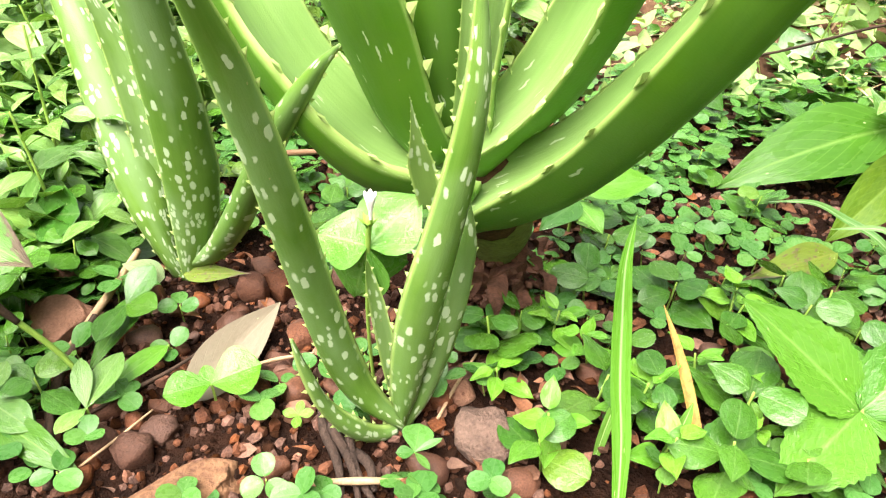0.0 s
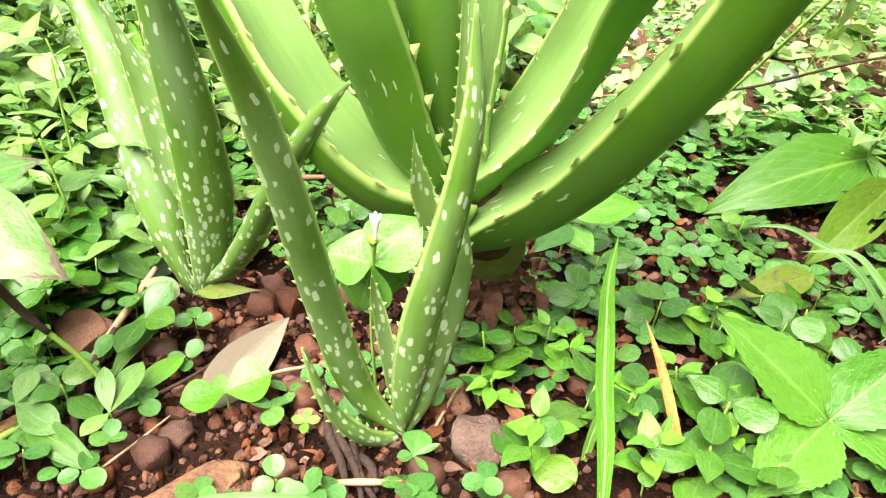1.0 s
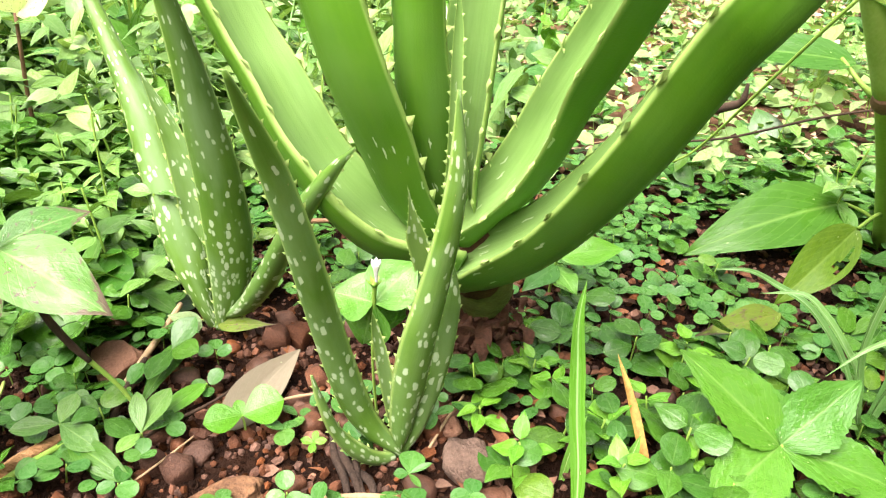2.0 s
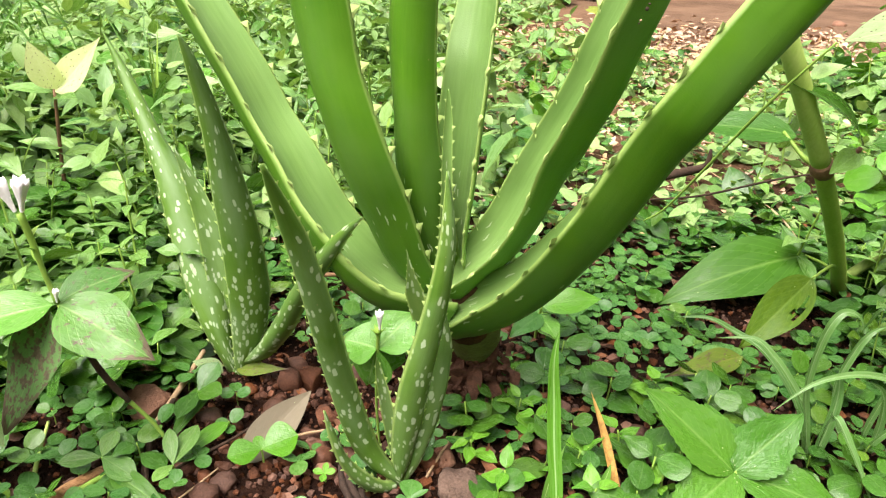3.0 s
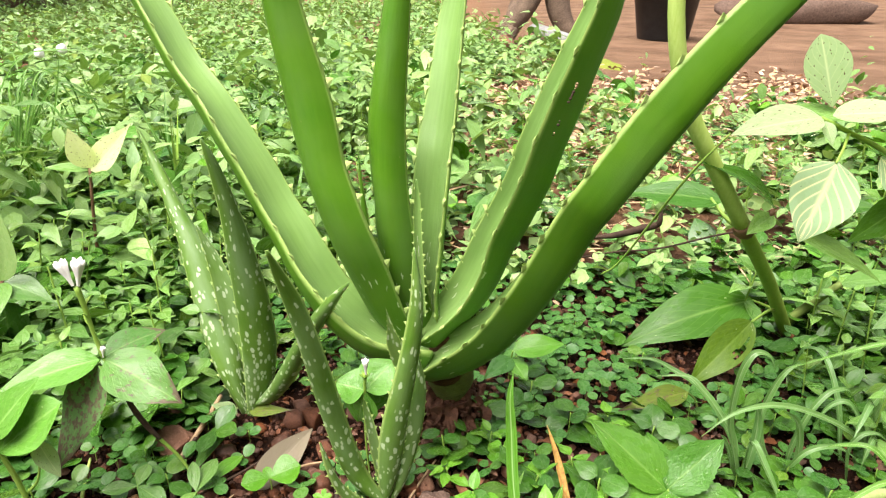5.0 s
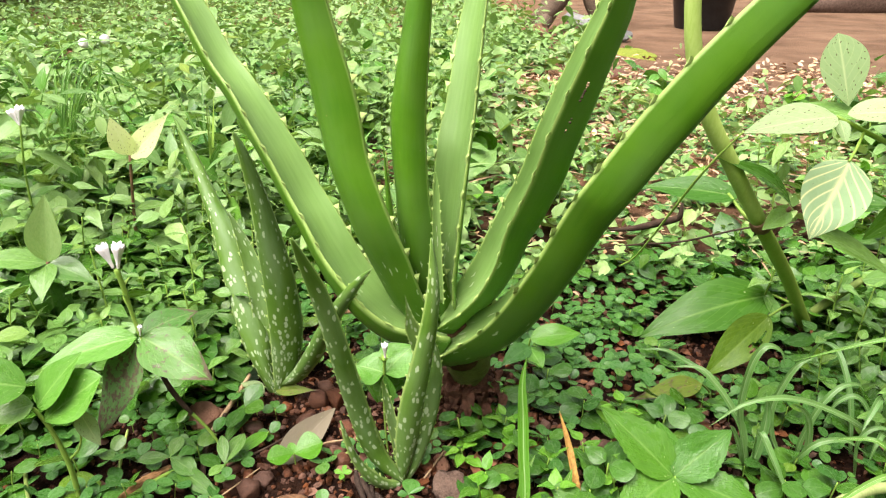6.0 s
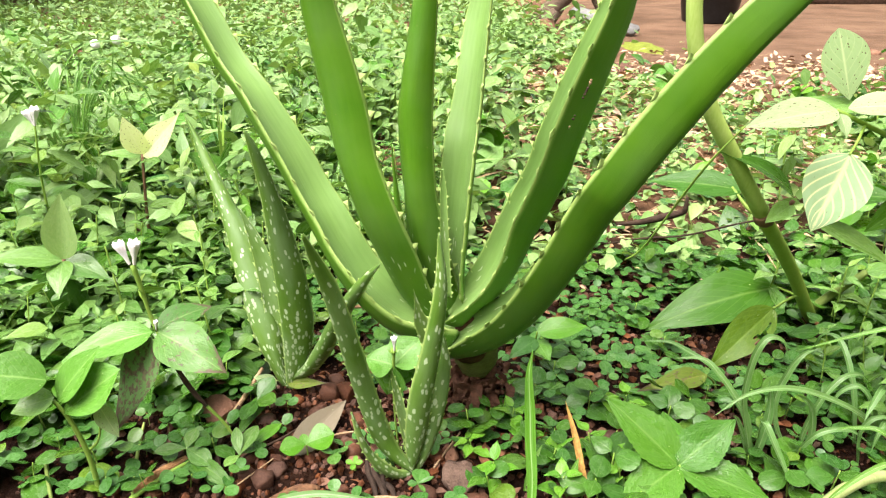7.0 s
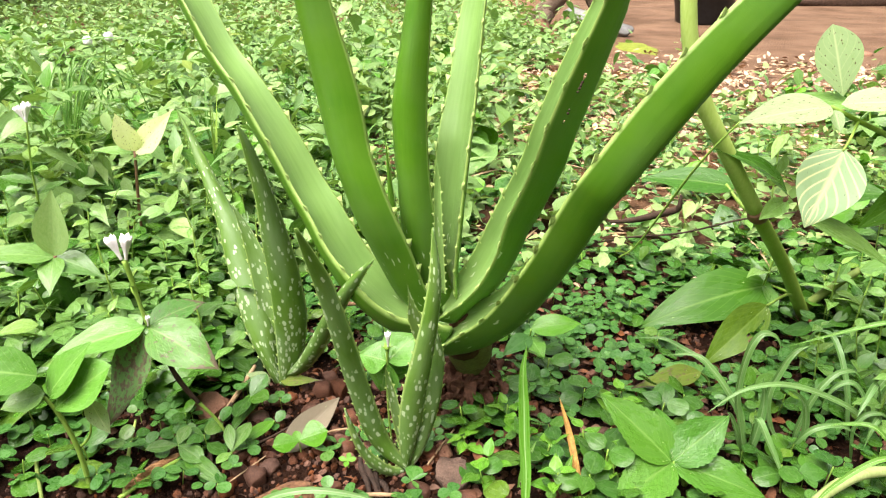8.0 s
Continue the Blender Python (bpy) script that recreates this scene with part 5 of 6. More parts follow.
seedling((-0.27, 0.50, 0.0), [(260, 0.05, 0.024, 0.0), (60, 0.036, 0.028, 0.02), (330, 0.04, 0.028, 0.012)], "leafy seedling beside a twig", ROUND_LEAF, 0.035)


for base, tip, wide, mat in (((-0.262, 0.522, 0.03), (-0.286, 0.440, 0.012), 0.026, WEED_BIG), ((-0.226, 0.462, 0.022), (-0.272, 0.400, 0.014), 0.020, WEED_LIGHT), ((-0.322, 0.376, 0.03), (-0.250, 0.338, 0.012), 0.026, WEED_BIG), ((-0.292, 0.548, 0.025), (-0.252, 0.535, 0.03), 0.030, ROUND_LEAF)):
    w = thing("leafy_shoot", (base[0], base[1], 0.0), "single long green leaf rising from the soil", "weed", "leafy shoots")
    bar("stalk", [(base[0], base[1] + 0.004, -0.004), (base[0], base[1] + 0.002, base[2] * 0.6), base], [0.0016, 0.0014, 0.0012], STALK, w, sides=6)
    leaf("leaf", base, tip, wide, (0, -0.5, 1), mat, w, "ovate", nu=14, nv=6, droop=0.18, wave=0.04)


def twig(points, radii, label, mat=None, name="twig"):
    ob = part(name, raw_mesh(name, *tube(points, radii, 7, 18)), mat or TWIG, None)
    return tagged(ob, label, "twig", "twigs")


twig([(-0.275, 0.335, 0.004), (-0.295, 0.39, 0.012), (-0.305, 0.44, 0.016), (-0.30, 0.50, 0.022)], [0.004, 0.0045, 0.004, 0.003], "dark broken twig lying on the soil")
twig([(-0.315, 0.455, 0.012), (-0.30, 0.52, 0.022), (-0.29, 0.59, 0.03)], [0.002, 0.004, 0.003], "pale dry twig on the soil", STRAW)
twig([(-0.158, 0.447, 0.012), (-0.135, 0.452, 0.016), (-0.105, 0.462, 0.014)], [0.0015, 0.0018, 0.0012], "short piece of straw", STRAW)
twig([(-0.002, 0.392, 0.010), (0.014, 0.424, 0.014), (0.032, 0.452, 0.022)], [0.0014, 0.0016, 0.0012], "thin brown straw beside the young aloe", STRAW)
twig([(-0.092, 0.335, 0.008), (-0.06, 0.333, 0.012), (-0.025, 0.336, 0.008)], [0.002, 0.003, 0.002], "flat piece of straw", STRAW)
twig([(-0.21, 0.80, 0.028), (-0.17, 0.775, 0.045), (-0.13, 0.75, 0.06)], [0.003, 0.004, 0.003], "reddish dry stalk behind the young aloe", STALK_RED)
twig([(0.318, 0.91, 0.158), (0.36, 0.888, 0.172), (0.40, 0.868, 0.192), (0.423, 0.858, 0.203), (0.427, 0.853, 0.212), (0.4275, 0.852, 0.234)], [0.002, 0.006, 0.0075, 0.006, 0.005, 0.0022], "dark crooked dead twig")
twig([(0.30, 1.14, 0.01), (0.40, 1.05, 0.07), (0.466, 0.95, 0.12), (0.526, 0.82, 0.20), (0.60, 0.78, 0.23)], [0.0014, 0.002, 0.002, 0.0018, 0.0014], "thin bent dry stem")
twig([(0.300, 0.73, 0.165), (0.322, 0.70, 0.204), (0.345, 0.55, 0.374), (0.374, 0.50, 0.449)], [0.0012, 0.0016, 0.0018, 0.001], "thin upright green runner", STALK, "runner")
twig([(-0.290, 0.402, 0.006), (-0.283, 0.384, 0.012), (-0.244, 0.415, 0.016), (-0.209, 0.447, 0.018), (-0.174, 0.491, 0.024)], [0.0008, 0.0012, 0.0020, 0.0015, 0.0007], "thin dark stalk bent over the seedling")
twig([(-0.303, 0.425, 0.012), (-0.290, 0.381, 0.016), (-0.274, 0.336, 0.006)], [0.0030, 0.0028, 0.0024], "dark upright dead stem piece")
twig([(-0.546, 0.409, 0.006), (-0.515, 0.360, 0.016), (-0.482, 0.312, 0.008)], [0.0026, 0.0028, 0.0024], "pale green stem lying among the weeds", STALK_SHADED)
twig([(-0.436, 0.475, 0.008), (-0.408, 0.396, 0.018), (-0.385, 0.327, 0.006)], [0.0018, 0.0024, 0.0022], "pale green stem on the soil", STALK_PALE)
twig([(-0.300, 0.423, 0.012), (-0.342, 0.370, 0.018), (-0.386, 0.317, 0.010)], [0.0024, 0.0030, 0.0032], "long straw-green stem on the soil", STALK)
twig([(-0.26, 0.345, 0.010), (-0.235, 0.372, 0.016), (-0.222, 0.40, 0.012)], [0.0010, 0.0012, 0.0008], "thin brown straw on the stones", STRAW)
twig([(-0.342, 0.398, 0.010), (-0.363, 0.364, 0.014), (-0.382, 0.332, 0.010)], [0.005, 0.0075, 0.006], "fibrous piece of rotten wood", WOOD)
twig([(0.462, 0.32, 0.02), (0.495, 0.33, 0.045), (0.533, 0.343, 0.055), (0.587, 0.354, 0.05)], [0.006, 0.0075, 0.0075, 0.006], "thick pale curved stem lying on the weeds", STEM_STRAW, "stem")
# dead roots and bark under the young aloe
for k, pts in enumerate(([(-0.094, 0.402, 0.016), (-0.088, 0.378, 0.013), (-0.076, 0.352, 0.008), (-0.070, 0.322, 0.003)], [(-0.084, 0.396, 0.012), (-0.080, 0.374, 0.018), (-0.066, 0.350, 0.010), (-0.058, 0.320, 0.002)],
                         [(-0.074, 0.386, 0.006), (-0.068, 0.365, 0.013), (-0.062, 0.345, 0.007), (-0.046, 0.318, 0.004)], [(-0.080, 0.372, 0.005), (-0.055, 0.352, 0.010), (-0.048, 0.33, 0.004)])):
    twig(pts, [0.002 + 0.0007 * k, 0.0042, 0.0036, 0.002], "strip of grey-brown dead root bark", BARK_DARK, "dead_root")
# withered remains round the stub of the large aloe
for k in range(14):
    a = radians(190 + 16 * k + 9 * math.sin(k * 5.0))
    c = Vector((0.055 + 0.034 * math.cos(a), 0.565 + 0.034 * math.sin(a), 0.05))
    w = tagged(new("dry_leaf_base"), "crumpled dry brown leaf base at the aloe stub", "dry leaf", "dry leaf bases")
    w.location = c
    c.z = 0.042 + 0.026 * math.sin(k * 2.7)
    reach = 0.022 + 0.012 * math.sin(k * 4.1)
    leaf("scale", c, c + Vector((reach * math.cos(a), reach * math.sin(a), -0.035 + 0.014 * math.sin(k * 3.3))), 0.020 + 0.006 * math.sin(k * 1.9), (math.cos(a), math.sin(a), 0.6), STEM_DRY, w, "ovate", nu=10, nv=6, wave=0.28, fold=0.5, seed=k)

for k, (x, y, s, mat, lab) in enumerate((
        ((-0.183), 0.322, (0.042, 0.032, 0.012), STONE_CRUST, "large flat reddish stone with a pale crust"), (0.036, 0.372, (0.030, 0.024, 0.024), STONE_GREY, "rough grey-brown rock on the soil"),
        (-0.335, 0.505, (0.034, 0.026, 0.020), STONE_PALE, "pale pinkish stone on the soil"), (-0.174, 0.550, (0.017, 0.014, 0.020), STONE, ""), (-0.148, 0.562, (0.018, 0.016, 0.022), STONE, ""),
        (-0.352, 0.566, (0.022, 0.020, 0.026), STONE, ""), (-0.385, 0.535, (0.040, 0.012, 0.012), STONE_PALE, "long pale stone half buried in the soil"), (-0.111, 0.403, (0.014, 0.012, 0.011), STONE_PALE, "small orange-tinted stone on the soil"),
        (-0.15, 0.425, (0.016, 0.014, 0.012), STONE, ""), (-0.122, 0.436, (0.016, 0.013, 0.012), STONE, ""), (-0.135, 0.46, (0.015, 0.012, 0.011), STONE, ""), (-0.226, 0.364, (0.018, 0.016, 0.015), STONE, ""),
        (-0.25, 0.372, (0.015, 0.015, 0.014), STONE, ""), (-0.26, 0.345, (0.014, 0.014, 0.012), STONE, ""), (-0.215, 0.385, (0.016, 0.013, 0.013), STONE, ""), (0.018, 0.425, (0.015, 0.013, 0.011), STONE_PALE, "small tan stone on the soil"),
        (-0.02, 0.328, (0.016, 0.013, 0.012), STONE, ""), (-0.12, 0.49, (0.016, 0.014, 0.012), STONE, ""), (-0.11, 0.53, (0.02, 0.016, 0.014), STONE, ""))):
    stone((x, y, 0), s, k + 1, mat, lab, 0.24 if k < 3 else 0.16, 4 if k < 3 else 3)

# ---- weeds behind ----
w = thing("yellow_weed", (-0.67, 1.045, 0.0), "weed topped by two pale yellow spotted leaves", "weed")
bar("stalk", [(-0.672, 1.045, -0.005), (-0.665, 1.045, 0.12), (-0.65, 1.044, 0.255)], [0.004, 0.0035, 0.003], STALK_RED, w)
leaf("leaf", (-0.648, 1.042, 0.255), (-0.668, 1.025, 0.338), 0.058, (-0.1, -0.9, 0.5), WEED_CREAM, w, "ovate", droop=0.1)
leaf("leaf", (-0.648, 1.042, 0.25), (-0.546, 1.02, 0.347), 0.056, (0.2, -0.9, 0.6), WEED_CREAM, w, "lance", droop=-0.1)
for k, (a, z) in enumerate(((200, 0.25), (320, 0.24), (90, 0.22), (180, 0.15), (350, 0.14), (270, 0.12), (60, 0.09))):
    c = Vector((-0.655, 1.044, z))
    leaf("leaf", c, c + Vector((math.cos(radians(a)) * 0.08, math.sin(radians(a)) * 0.06, 0.01)), 0.032, (0, -0.4, 1), WEED, w, "ovate", nu=10, nv=4)

w = thing("upright_leaf_weed", (-0.727, 0.78, 0.0), "weed with one upright spotted leaf on a brown stalk", "weed")
bar("stalk", [(-0.74, 0.79, -0.005), (-0.715, 0.775, 0.06), (-0.681, 0.752, 0.144)], [0.005, 0.004, 0.0032], STALK_RED, w)
leaf("leaf", (-0.681, 0.75, 0.146), (-0.653, 0.742, 0.272), 0.066, (0.1, -1, 0.2), WEED_SUNNY, w, "ovate", droop=0.04, fold=0.3, label="upright yellow-green leaf")
for tip, wide in (((-0.80, 0.70, 0.165), 0.05), ((-0.59, 0.74, 0.108), 0.05), ((-0.66, 0.68, 0.10), 0.045), ((-0.74, 0.83, 0.16), 0.045)):
    leaf("leaf", (-0.683, 0.752, 0.142), tip, wide, (0, -0.45, 1), WEED, w, "lance", droop=0.2)

w = grass_tuft((-1.09, 1.53, 0.0), [
    [(-1.09, 1.53, -0.005), (-1.06, 1.52, 0.14), (-1.0, 1.51, 0.28), (-0.952, 1.50, 0.412)],
    [(-1.10, 1.53, -0.005), (-1.10, 1.47, 0.2), (-1.0, 1.47, 0.40), (-0.85, 1.48, 0.43), (-0.72, 1.49, 0.395)],
    [(-1.10, 1.53, -0.005), (-1.13, 1.48, 0.2), (-1.18, 1.42, 0.36), (-1.24, 1.38, 0.40)],
    [(-1.08, 1.53, -0.005), (-0.98, 1.52, 0.2), (-0.93, 1.51, 0.33), (-0.90, 1.50, 0.43)],
] + random_blades(-1.09, 1.53, 22, 0.24, 0.34, 11), "sedge tuft with white globular heads", wide=0.008)
for c in ((-0.952, 1.497, 0.42), (-0.895, 1.50, 0.43)):
    part("flower_head", bulb(c, (0.013, 0.013, 0.014), 0.12, 2, 2), PETAL, w, "white globular flower head")
w = thing("flowering_weed", (-0.87, 1.03, 0.0), "slender weed with a white furled flower", "weed")
bar("stalk", [(-0.875, 1.03, -0.005), (-0.866, 1.02, 0.196), (-0.84, 1.005, 0.33)], [0.003, 0.0025, 0.002], STALK, w)
flower((-0.84, 1.004, 0.325), (-0.83, 1.0, 0.362), w, 0.009)
flower((-0.842, 1.004, 0.325), (-0.852, 1.0, 0.355), w, 0.007)
for k in range(8):
    a = radians(137 * k)
    c = Vector((-0.868, 1.022, 0.09 + 0.025 * k))
    leaf("leaf", c, c + Vector((math.cos(a) * 0.075, math.sin(a) * 0.06, 0.015)), 0.032, (0, -0.3, 1), WEED, w, "ovate", nu=8, nv=4)

# ---- far things at the edge of the yard ----
stone((0.53, 5.04, 0.03), (0.13, 0.10, 0.10), 31, STONE_PALE, "tan boulder beside the roots")
stone((1.02, 3.50, 0.0), (0.085, 0.06, 0.04), 32, STONE, "reddish stone at the edge of the yard")
stone((0.86, 3.62, 0.0), (0.07, 0.06, 0.03), 33, STONE, "")
stone((2.5, 4.2, 0.0), (0.05, 0.04, 0.025), 34, STONE_PALE, "small pale stone on trodden clay")
for pts, r in (([(0.45, 5.9, 0.0), (0.62, 5.85, 0.10), (0.80, 5.9, 0.30), (0.95, 6.05, 0.62)], [0.05, 0.075, 0.09, 0.11]), ([(0.95, 6.05, 0.7), (0.72, 5.95, 0.2), (0.60, 5.62, 0.02)], [0.13, 0.09, 0.05]), ([(1.05, 6.1, 0.7), (1.1, 6.0, 0.25), (1.25, 5.9, 0.0)], [0.12, 0.1, 0.06])):
    ob = part("root", raw_mesh("root", *tube(pts, r, 10, 20)), BARK, None)
    tagged(ob, "thick brown tree root at the yard edge", "root", "roots")
bm = bmesh.new()
bmesh.ops.create_cube(bm, size=1.0, matrix=pose(1.02, 5.35, 0.10, 12, -24, 40) @ Matrix.Diagonal((0.10, 0.62, 0.05, 1)))
bmesh.ops.bevel(bm, geom=bm.edges[:], offset=0.012, segments=2, affect="EDGES")
tagged(part("board", bm, GREY_BOARD, None), "weathered grey board leaning by the roots", "board")
bm = bmesh.new()
rings = [(0.21, 0.0), (0.225, 0.02), (0.28, 0.36), (0.30, 0.37), (0.30, 0.41), (0.275, 0.41), (0.262, 0.35), (0.20, 0.06)]
vs = [[bm.verts.new((2.08 + r * math.cos(2 * math.pi * k / 28), 6.2 + r * math.sin(2 * math.pi * k / 28), z)) for k in range(28)] for r, z in rings]
for a, b in zip(vs, vs[1:]):
    for k in range(28):
        bm.faces.new((a[k], a[(k + 1) % 28], b[(k + 1) % 28], b[k]))
bm.faces.new(vs[-1])
bm.faces.new(vs[0][::-1])
bmesh.ops.recalc_face_normals(bm, faces=bm.faces[:])
tagged(part("plant_pot", bm, POT, None), "large black plastic pot on the clay yard", "pot")
bm = bulb((4.3, 8.3, 0.12), (1.1, 0.35, 0.22), 0.12, 5, 3)
tagged(part("boulder", bm, STONE_GREY, None), "long dark grey rock behind the yard", "rock")
for k, (x, y, l_, h, a) in enumerate(((1.40, 2.88, 0.36, 0.16, 20), (1.36, 2.86, 0.13, 0.04, 10), (1.62, 2.72, 0.12, 0.035, 70), (1.42, 2.62, 0.10, 0.03, -30), (1.25, 2.45, 0.08, 0.02, 20), (1.55, 2.5, 0.1, 0.02, -10))):
    rng_ = random.Random(70 + k)
    ob = new("wood_chunk")
    ob.matrix_basis = pose(x, y, 0.6 * h, 0, -38 if k == 0 else -6, a)
    for q in range(8):
        # splinters of uneven length that run side by side
        bm = bmesh.new()
        sl, sw = l_ * rng_.uniform(0.5, 1.0), l_ * rng_.uniform(0.06, 0.13)
        bmesh.ops.create_cone(bm, cap_ends=True, segments=6, radius1=sw, radius2=sw * rng_.uniform(0.1, 0.5), depth=sl, matrix=pose(rng_.uniform(-0.15, 0.15) * l_, rng_.uniform(-0.14, 0.14) * l_, rng_.uniform(-0.1, 0.35) * h, rng_.uniform(-16, 16), 90 + rng_.uniform(-14, 14), rng_.uniform(-10, 10)))
        for v in bm.verts:
            v.co += Vector((rng_.gauss(0, 0.02), rng_.gauss(0, 0.02), rng_.gauss(0, 0.02))) * l_
        part("splinter", bm, WOOD, ob)
    tagged(ob, "chunk of orange-brown rotten wood", "wood", "wood chunks")
bm = bulb((1.15, 4.6, -0.01), (0.17, 0.34, 0.03), 0.45, 8, 4)
tagged(part("moss_patch", bm, MOSS, None), "yellow-green moss patch on the clay", "moss", kind="stuff")


# ---- ground cover ----
def turns(yaw, tilt, roll):
    """Turn matrices: roll about y, then tilt about x, then yaw about z."""
    cy, sy, ct, st, cr, sr = np.cos(yaw), np.sin(yaw), np.cos(tilt), np.sin(tilt), np.cos(roll), np.sin(roll)
    z0, o1 = np.zeros_like(yaw), np.ones_like(yaw)
    rz = np.stack([cy, -sy, z0, sy, cy, z0, z0, z0, o1], -1).reshape(-1, 3, 3)
    rx = np.stack([o1, z0, z0, z0, ct, -st, z0, st, ct], -1).reshape(-1, 3, 3)
    ry = np.stack([cr, z0, sr, z0, o1, z0, -sr, z0, cr], -1).reshape(-1, 3, 3)
    return rz @ rx @ ry


def scatter(name, arrays, places, m, sizes, mat, label, category, smooth=True):
    """Many like leaves as ONE object of kind stuff."""
    v, f, uv = arrays
    verts = (np.einsum("nij,kj->nki", m, v) * sizes[:, None, None] + places[:, None]).reshape(-1, 3)
    faces = (f[None] + (np.arange(len(places)) * len(v))[:, None, None]).reshape(-1, f.shape[1])
    ob = part(name, raw_mesh(name, verts, faces, np.tile(uv, (len(places), 1)), smooth), mat, None)
    return tagged(ob, label, category, kind="stuff")


def spread(rng, count, x0, x1, y0, y1, keep, gap=0.0):
    """Random places in a field, thinned by keep(x, y), no two nearer than gap."""
    out, grid = [], {}
    for _ in range(count):
        x, y = rng.uniform(x0, x1), rng.uniform(y0, y1)
        if rng.random() > keep(x, y):
            continue
        if gap:
            i, j = int(x // gap), int(y // gap)
            if any((x - a) ** 2 + (y - b) ** 2 < gap * gap for di in (-1, 0, 1) for dj in (-1, 0, 1) for a, b in grid.get((i + di, j + dj), ())):
                continue
            grid.setdefault((i, j), []).append((x, y))
        out.append((x, y))
    return np.array(out).reshape(-1, 2)


STANDS = ((-0.058, 0.348, 0.032), (0.05, 0.565, 0.05), (-0.028, 0.388, 0.03), (-0.248, 0.59, 0.045), (-0.178, 0.412, 0.03), (-0.195, 0.338, 0.05), (0.03, 0.385, 0.03), (-0.335, 0.505, 0.03), (0.315, 0.395, 0.05), (0.275, 0.425, 0.03), (0.36, 0.385, 0.03), (-0.109, 0.392, 0.025), (-0.165, 0.475, 0.035), (0.48, 0.80, 0.07), (0.40, 0.785, 0.05), (0.52, 0.71, 0.06), (0.46, 0.675, 0.04))


def open_soil(x, y):
    """1 on the stony bare patch round the young aloes, falling to 0 outside it."""
    d = math.hypot((x + 0.13) / 0.20, (y - 0.44) / 0.17)
    return max(0.0, min(1.0, 1.6 - 1.3 * d))


def free(x, y):
    return all((x - a) ** 2 + (y - b) ** 2 > r * r for a, b, r in STANDS)


def patchy(x, y, scale, seed):
    return 0.5 + 0.9 * noise.noise(Vector((x * scale, y * scale, seed)))


def in_yard(x, y):
    n_ = 0.5 * noise.noise(Vector((x * 1.6, y * 1.6, 2.0)))
    return x > 0.85 + n_ - 0.1 * (y - 3.3) and y > 2.95 + n_


# clover: three round leaflets on a thin stalk
CLOVER_LEAF = [give(raw_mesh("leaflet", *leaf_arrays(1.0, w_, "round", 8, 4, 0.16, d_, 0.02, seed=k)), CLOVER) for k, (w_, d_) in enumerate(((0.92, 0.08), (1.0, 0.15), (0.85, 0.0)))]
STALK_MESH = give(raw_mesh("stalk", *tube([(0, 0, -0.15), (0.03, 0.02, 0.5), (0, 0, 1.0)], [0.035, 0.03, 0.025], 5, 5)), STALK)


def clover(rng, label):
    c = tagged(new("clover"), label, "clover", "clover plants")
    h = rng.uniform(0.014, 0.026)
    st = new("stalk", STALK_MESH)
    st.parent = c
    st.matrix_local = Matrix.Diagonal((h, h, h, 1))
    for k in range(3):
        size = rng.uniform(0.013, 0.022)
        lf = new("leaflet", rng.choice(CLOVER_LEAF))
        lf.parent = c
        lf.matrix_local = pose(0, 0, h, 0, 0, 120 * k + rng.uniform(-15, 15)) @ pose(0, 0.002, 0, rng.uniform(-16, 26), rng.uniform(-22, 22), 0) @ Matrix.Diagonal((size, size, size, 1))
    return c


rng = random.Random(21)
protos = [clover(rng, "clover with three round leaflets low on the soil") for _ in range(8)]


def clover_keep(x, y):
    if not free(x, y):
        return 0.0
    if x > 0.05 and y < 0.60:
        return 0.4
    if y > 0.62 and x > 0.12:
        return 0.95 * min(1.0, patchy(x, y, 7, 1) + 0.5)
    return (1 - 0.80 * open_soil(x, y)) * min(1.0, patchy(x, y, 9, 4) + 0.25)


spots = spread(rng, 1500, -0.62, 0.72, 0.33, 1.12, clover_keep, 0.022)
near = spots[np.argsort(np.hypot(spots[:, 0], spots[:, 1] - 0.45))]
for k, (x, y) in enumerate(near[:290]):
    size = rng.uniform(0.75, 1.25)
    m = pose(x, y, ground_height(x, y), rng.uniform(-12, 12), rng.uniform(-12, 12), rng.uniform(0, 360))
    p = protos[k % 8]
    if k < 8:
        p.matrix_basis = m
    else:
        copy_thing(p, m @ Matrix.Diagonal((size, size, size, 1)))


def clover_stuff(places, name, low, high, seed, small=0.015, large=0.022):
    r = np.random.default_rng(seed)
    n_ = len(places)
    z = np.array([ground_height(x, y) for x, y in places]) + r.uniform(low, high, n_)
    p3 = np.repeat(np.column_stack([places, z]), 3, 0)
    yaw = np.repeat(r.uniform(0, 6.283, n_), 3) + np.tile([0, 2.09, 4.19], n_)
    tilt, roll = r.normal(0.08, 0.25, 3 * n_), r.normal(0, 0.25, 3 * n_)
    size = np.repeat(r.uniform(small, large, n_), 3) * r.uniform(0.85, 1.1, 3 * n_)
    scatter(name, leaf_arrays(1.0, 0.95, "round", 6, 2, 0.16, 0.1), p3, turns(yaw, tilt, roll), size, CLOVER, "carpet of small round clover leaflets over the soil", "clover")


rest = np.concatenate([near[290:], spread(rng, 1500, -0.62, 0.72, 0.33, 1.12, lambda x, y: 0.55 * clover_keep(x, y), 0.012)])
clover_stuff(rest, "clover_carpet", 0.010, 0.034, 5)
clover_stuff(spread(rng, 5200, -1.6, 1.6, 1.08, 2.6, lambda x, y: (0.35 if 0.1 < x < 1.3 and y > 1.2 else 0.75) * min(1, patchy(x, y, 5, 6) + 0.3)), "clover_carpet", 0.01, 0.05, 6)
clover_stuff(spread(rng, 900, -0.9, 0.9, -0.5, 0.33, lambda x, y: 0.8), "clover_carpet", 0.01, 0.03, 7)


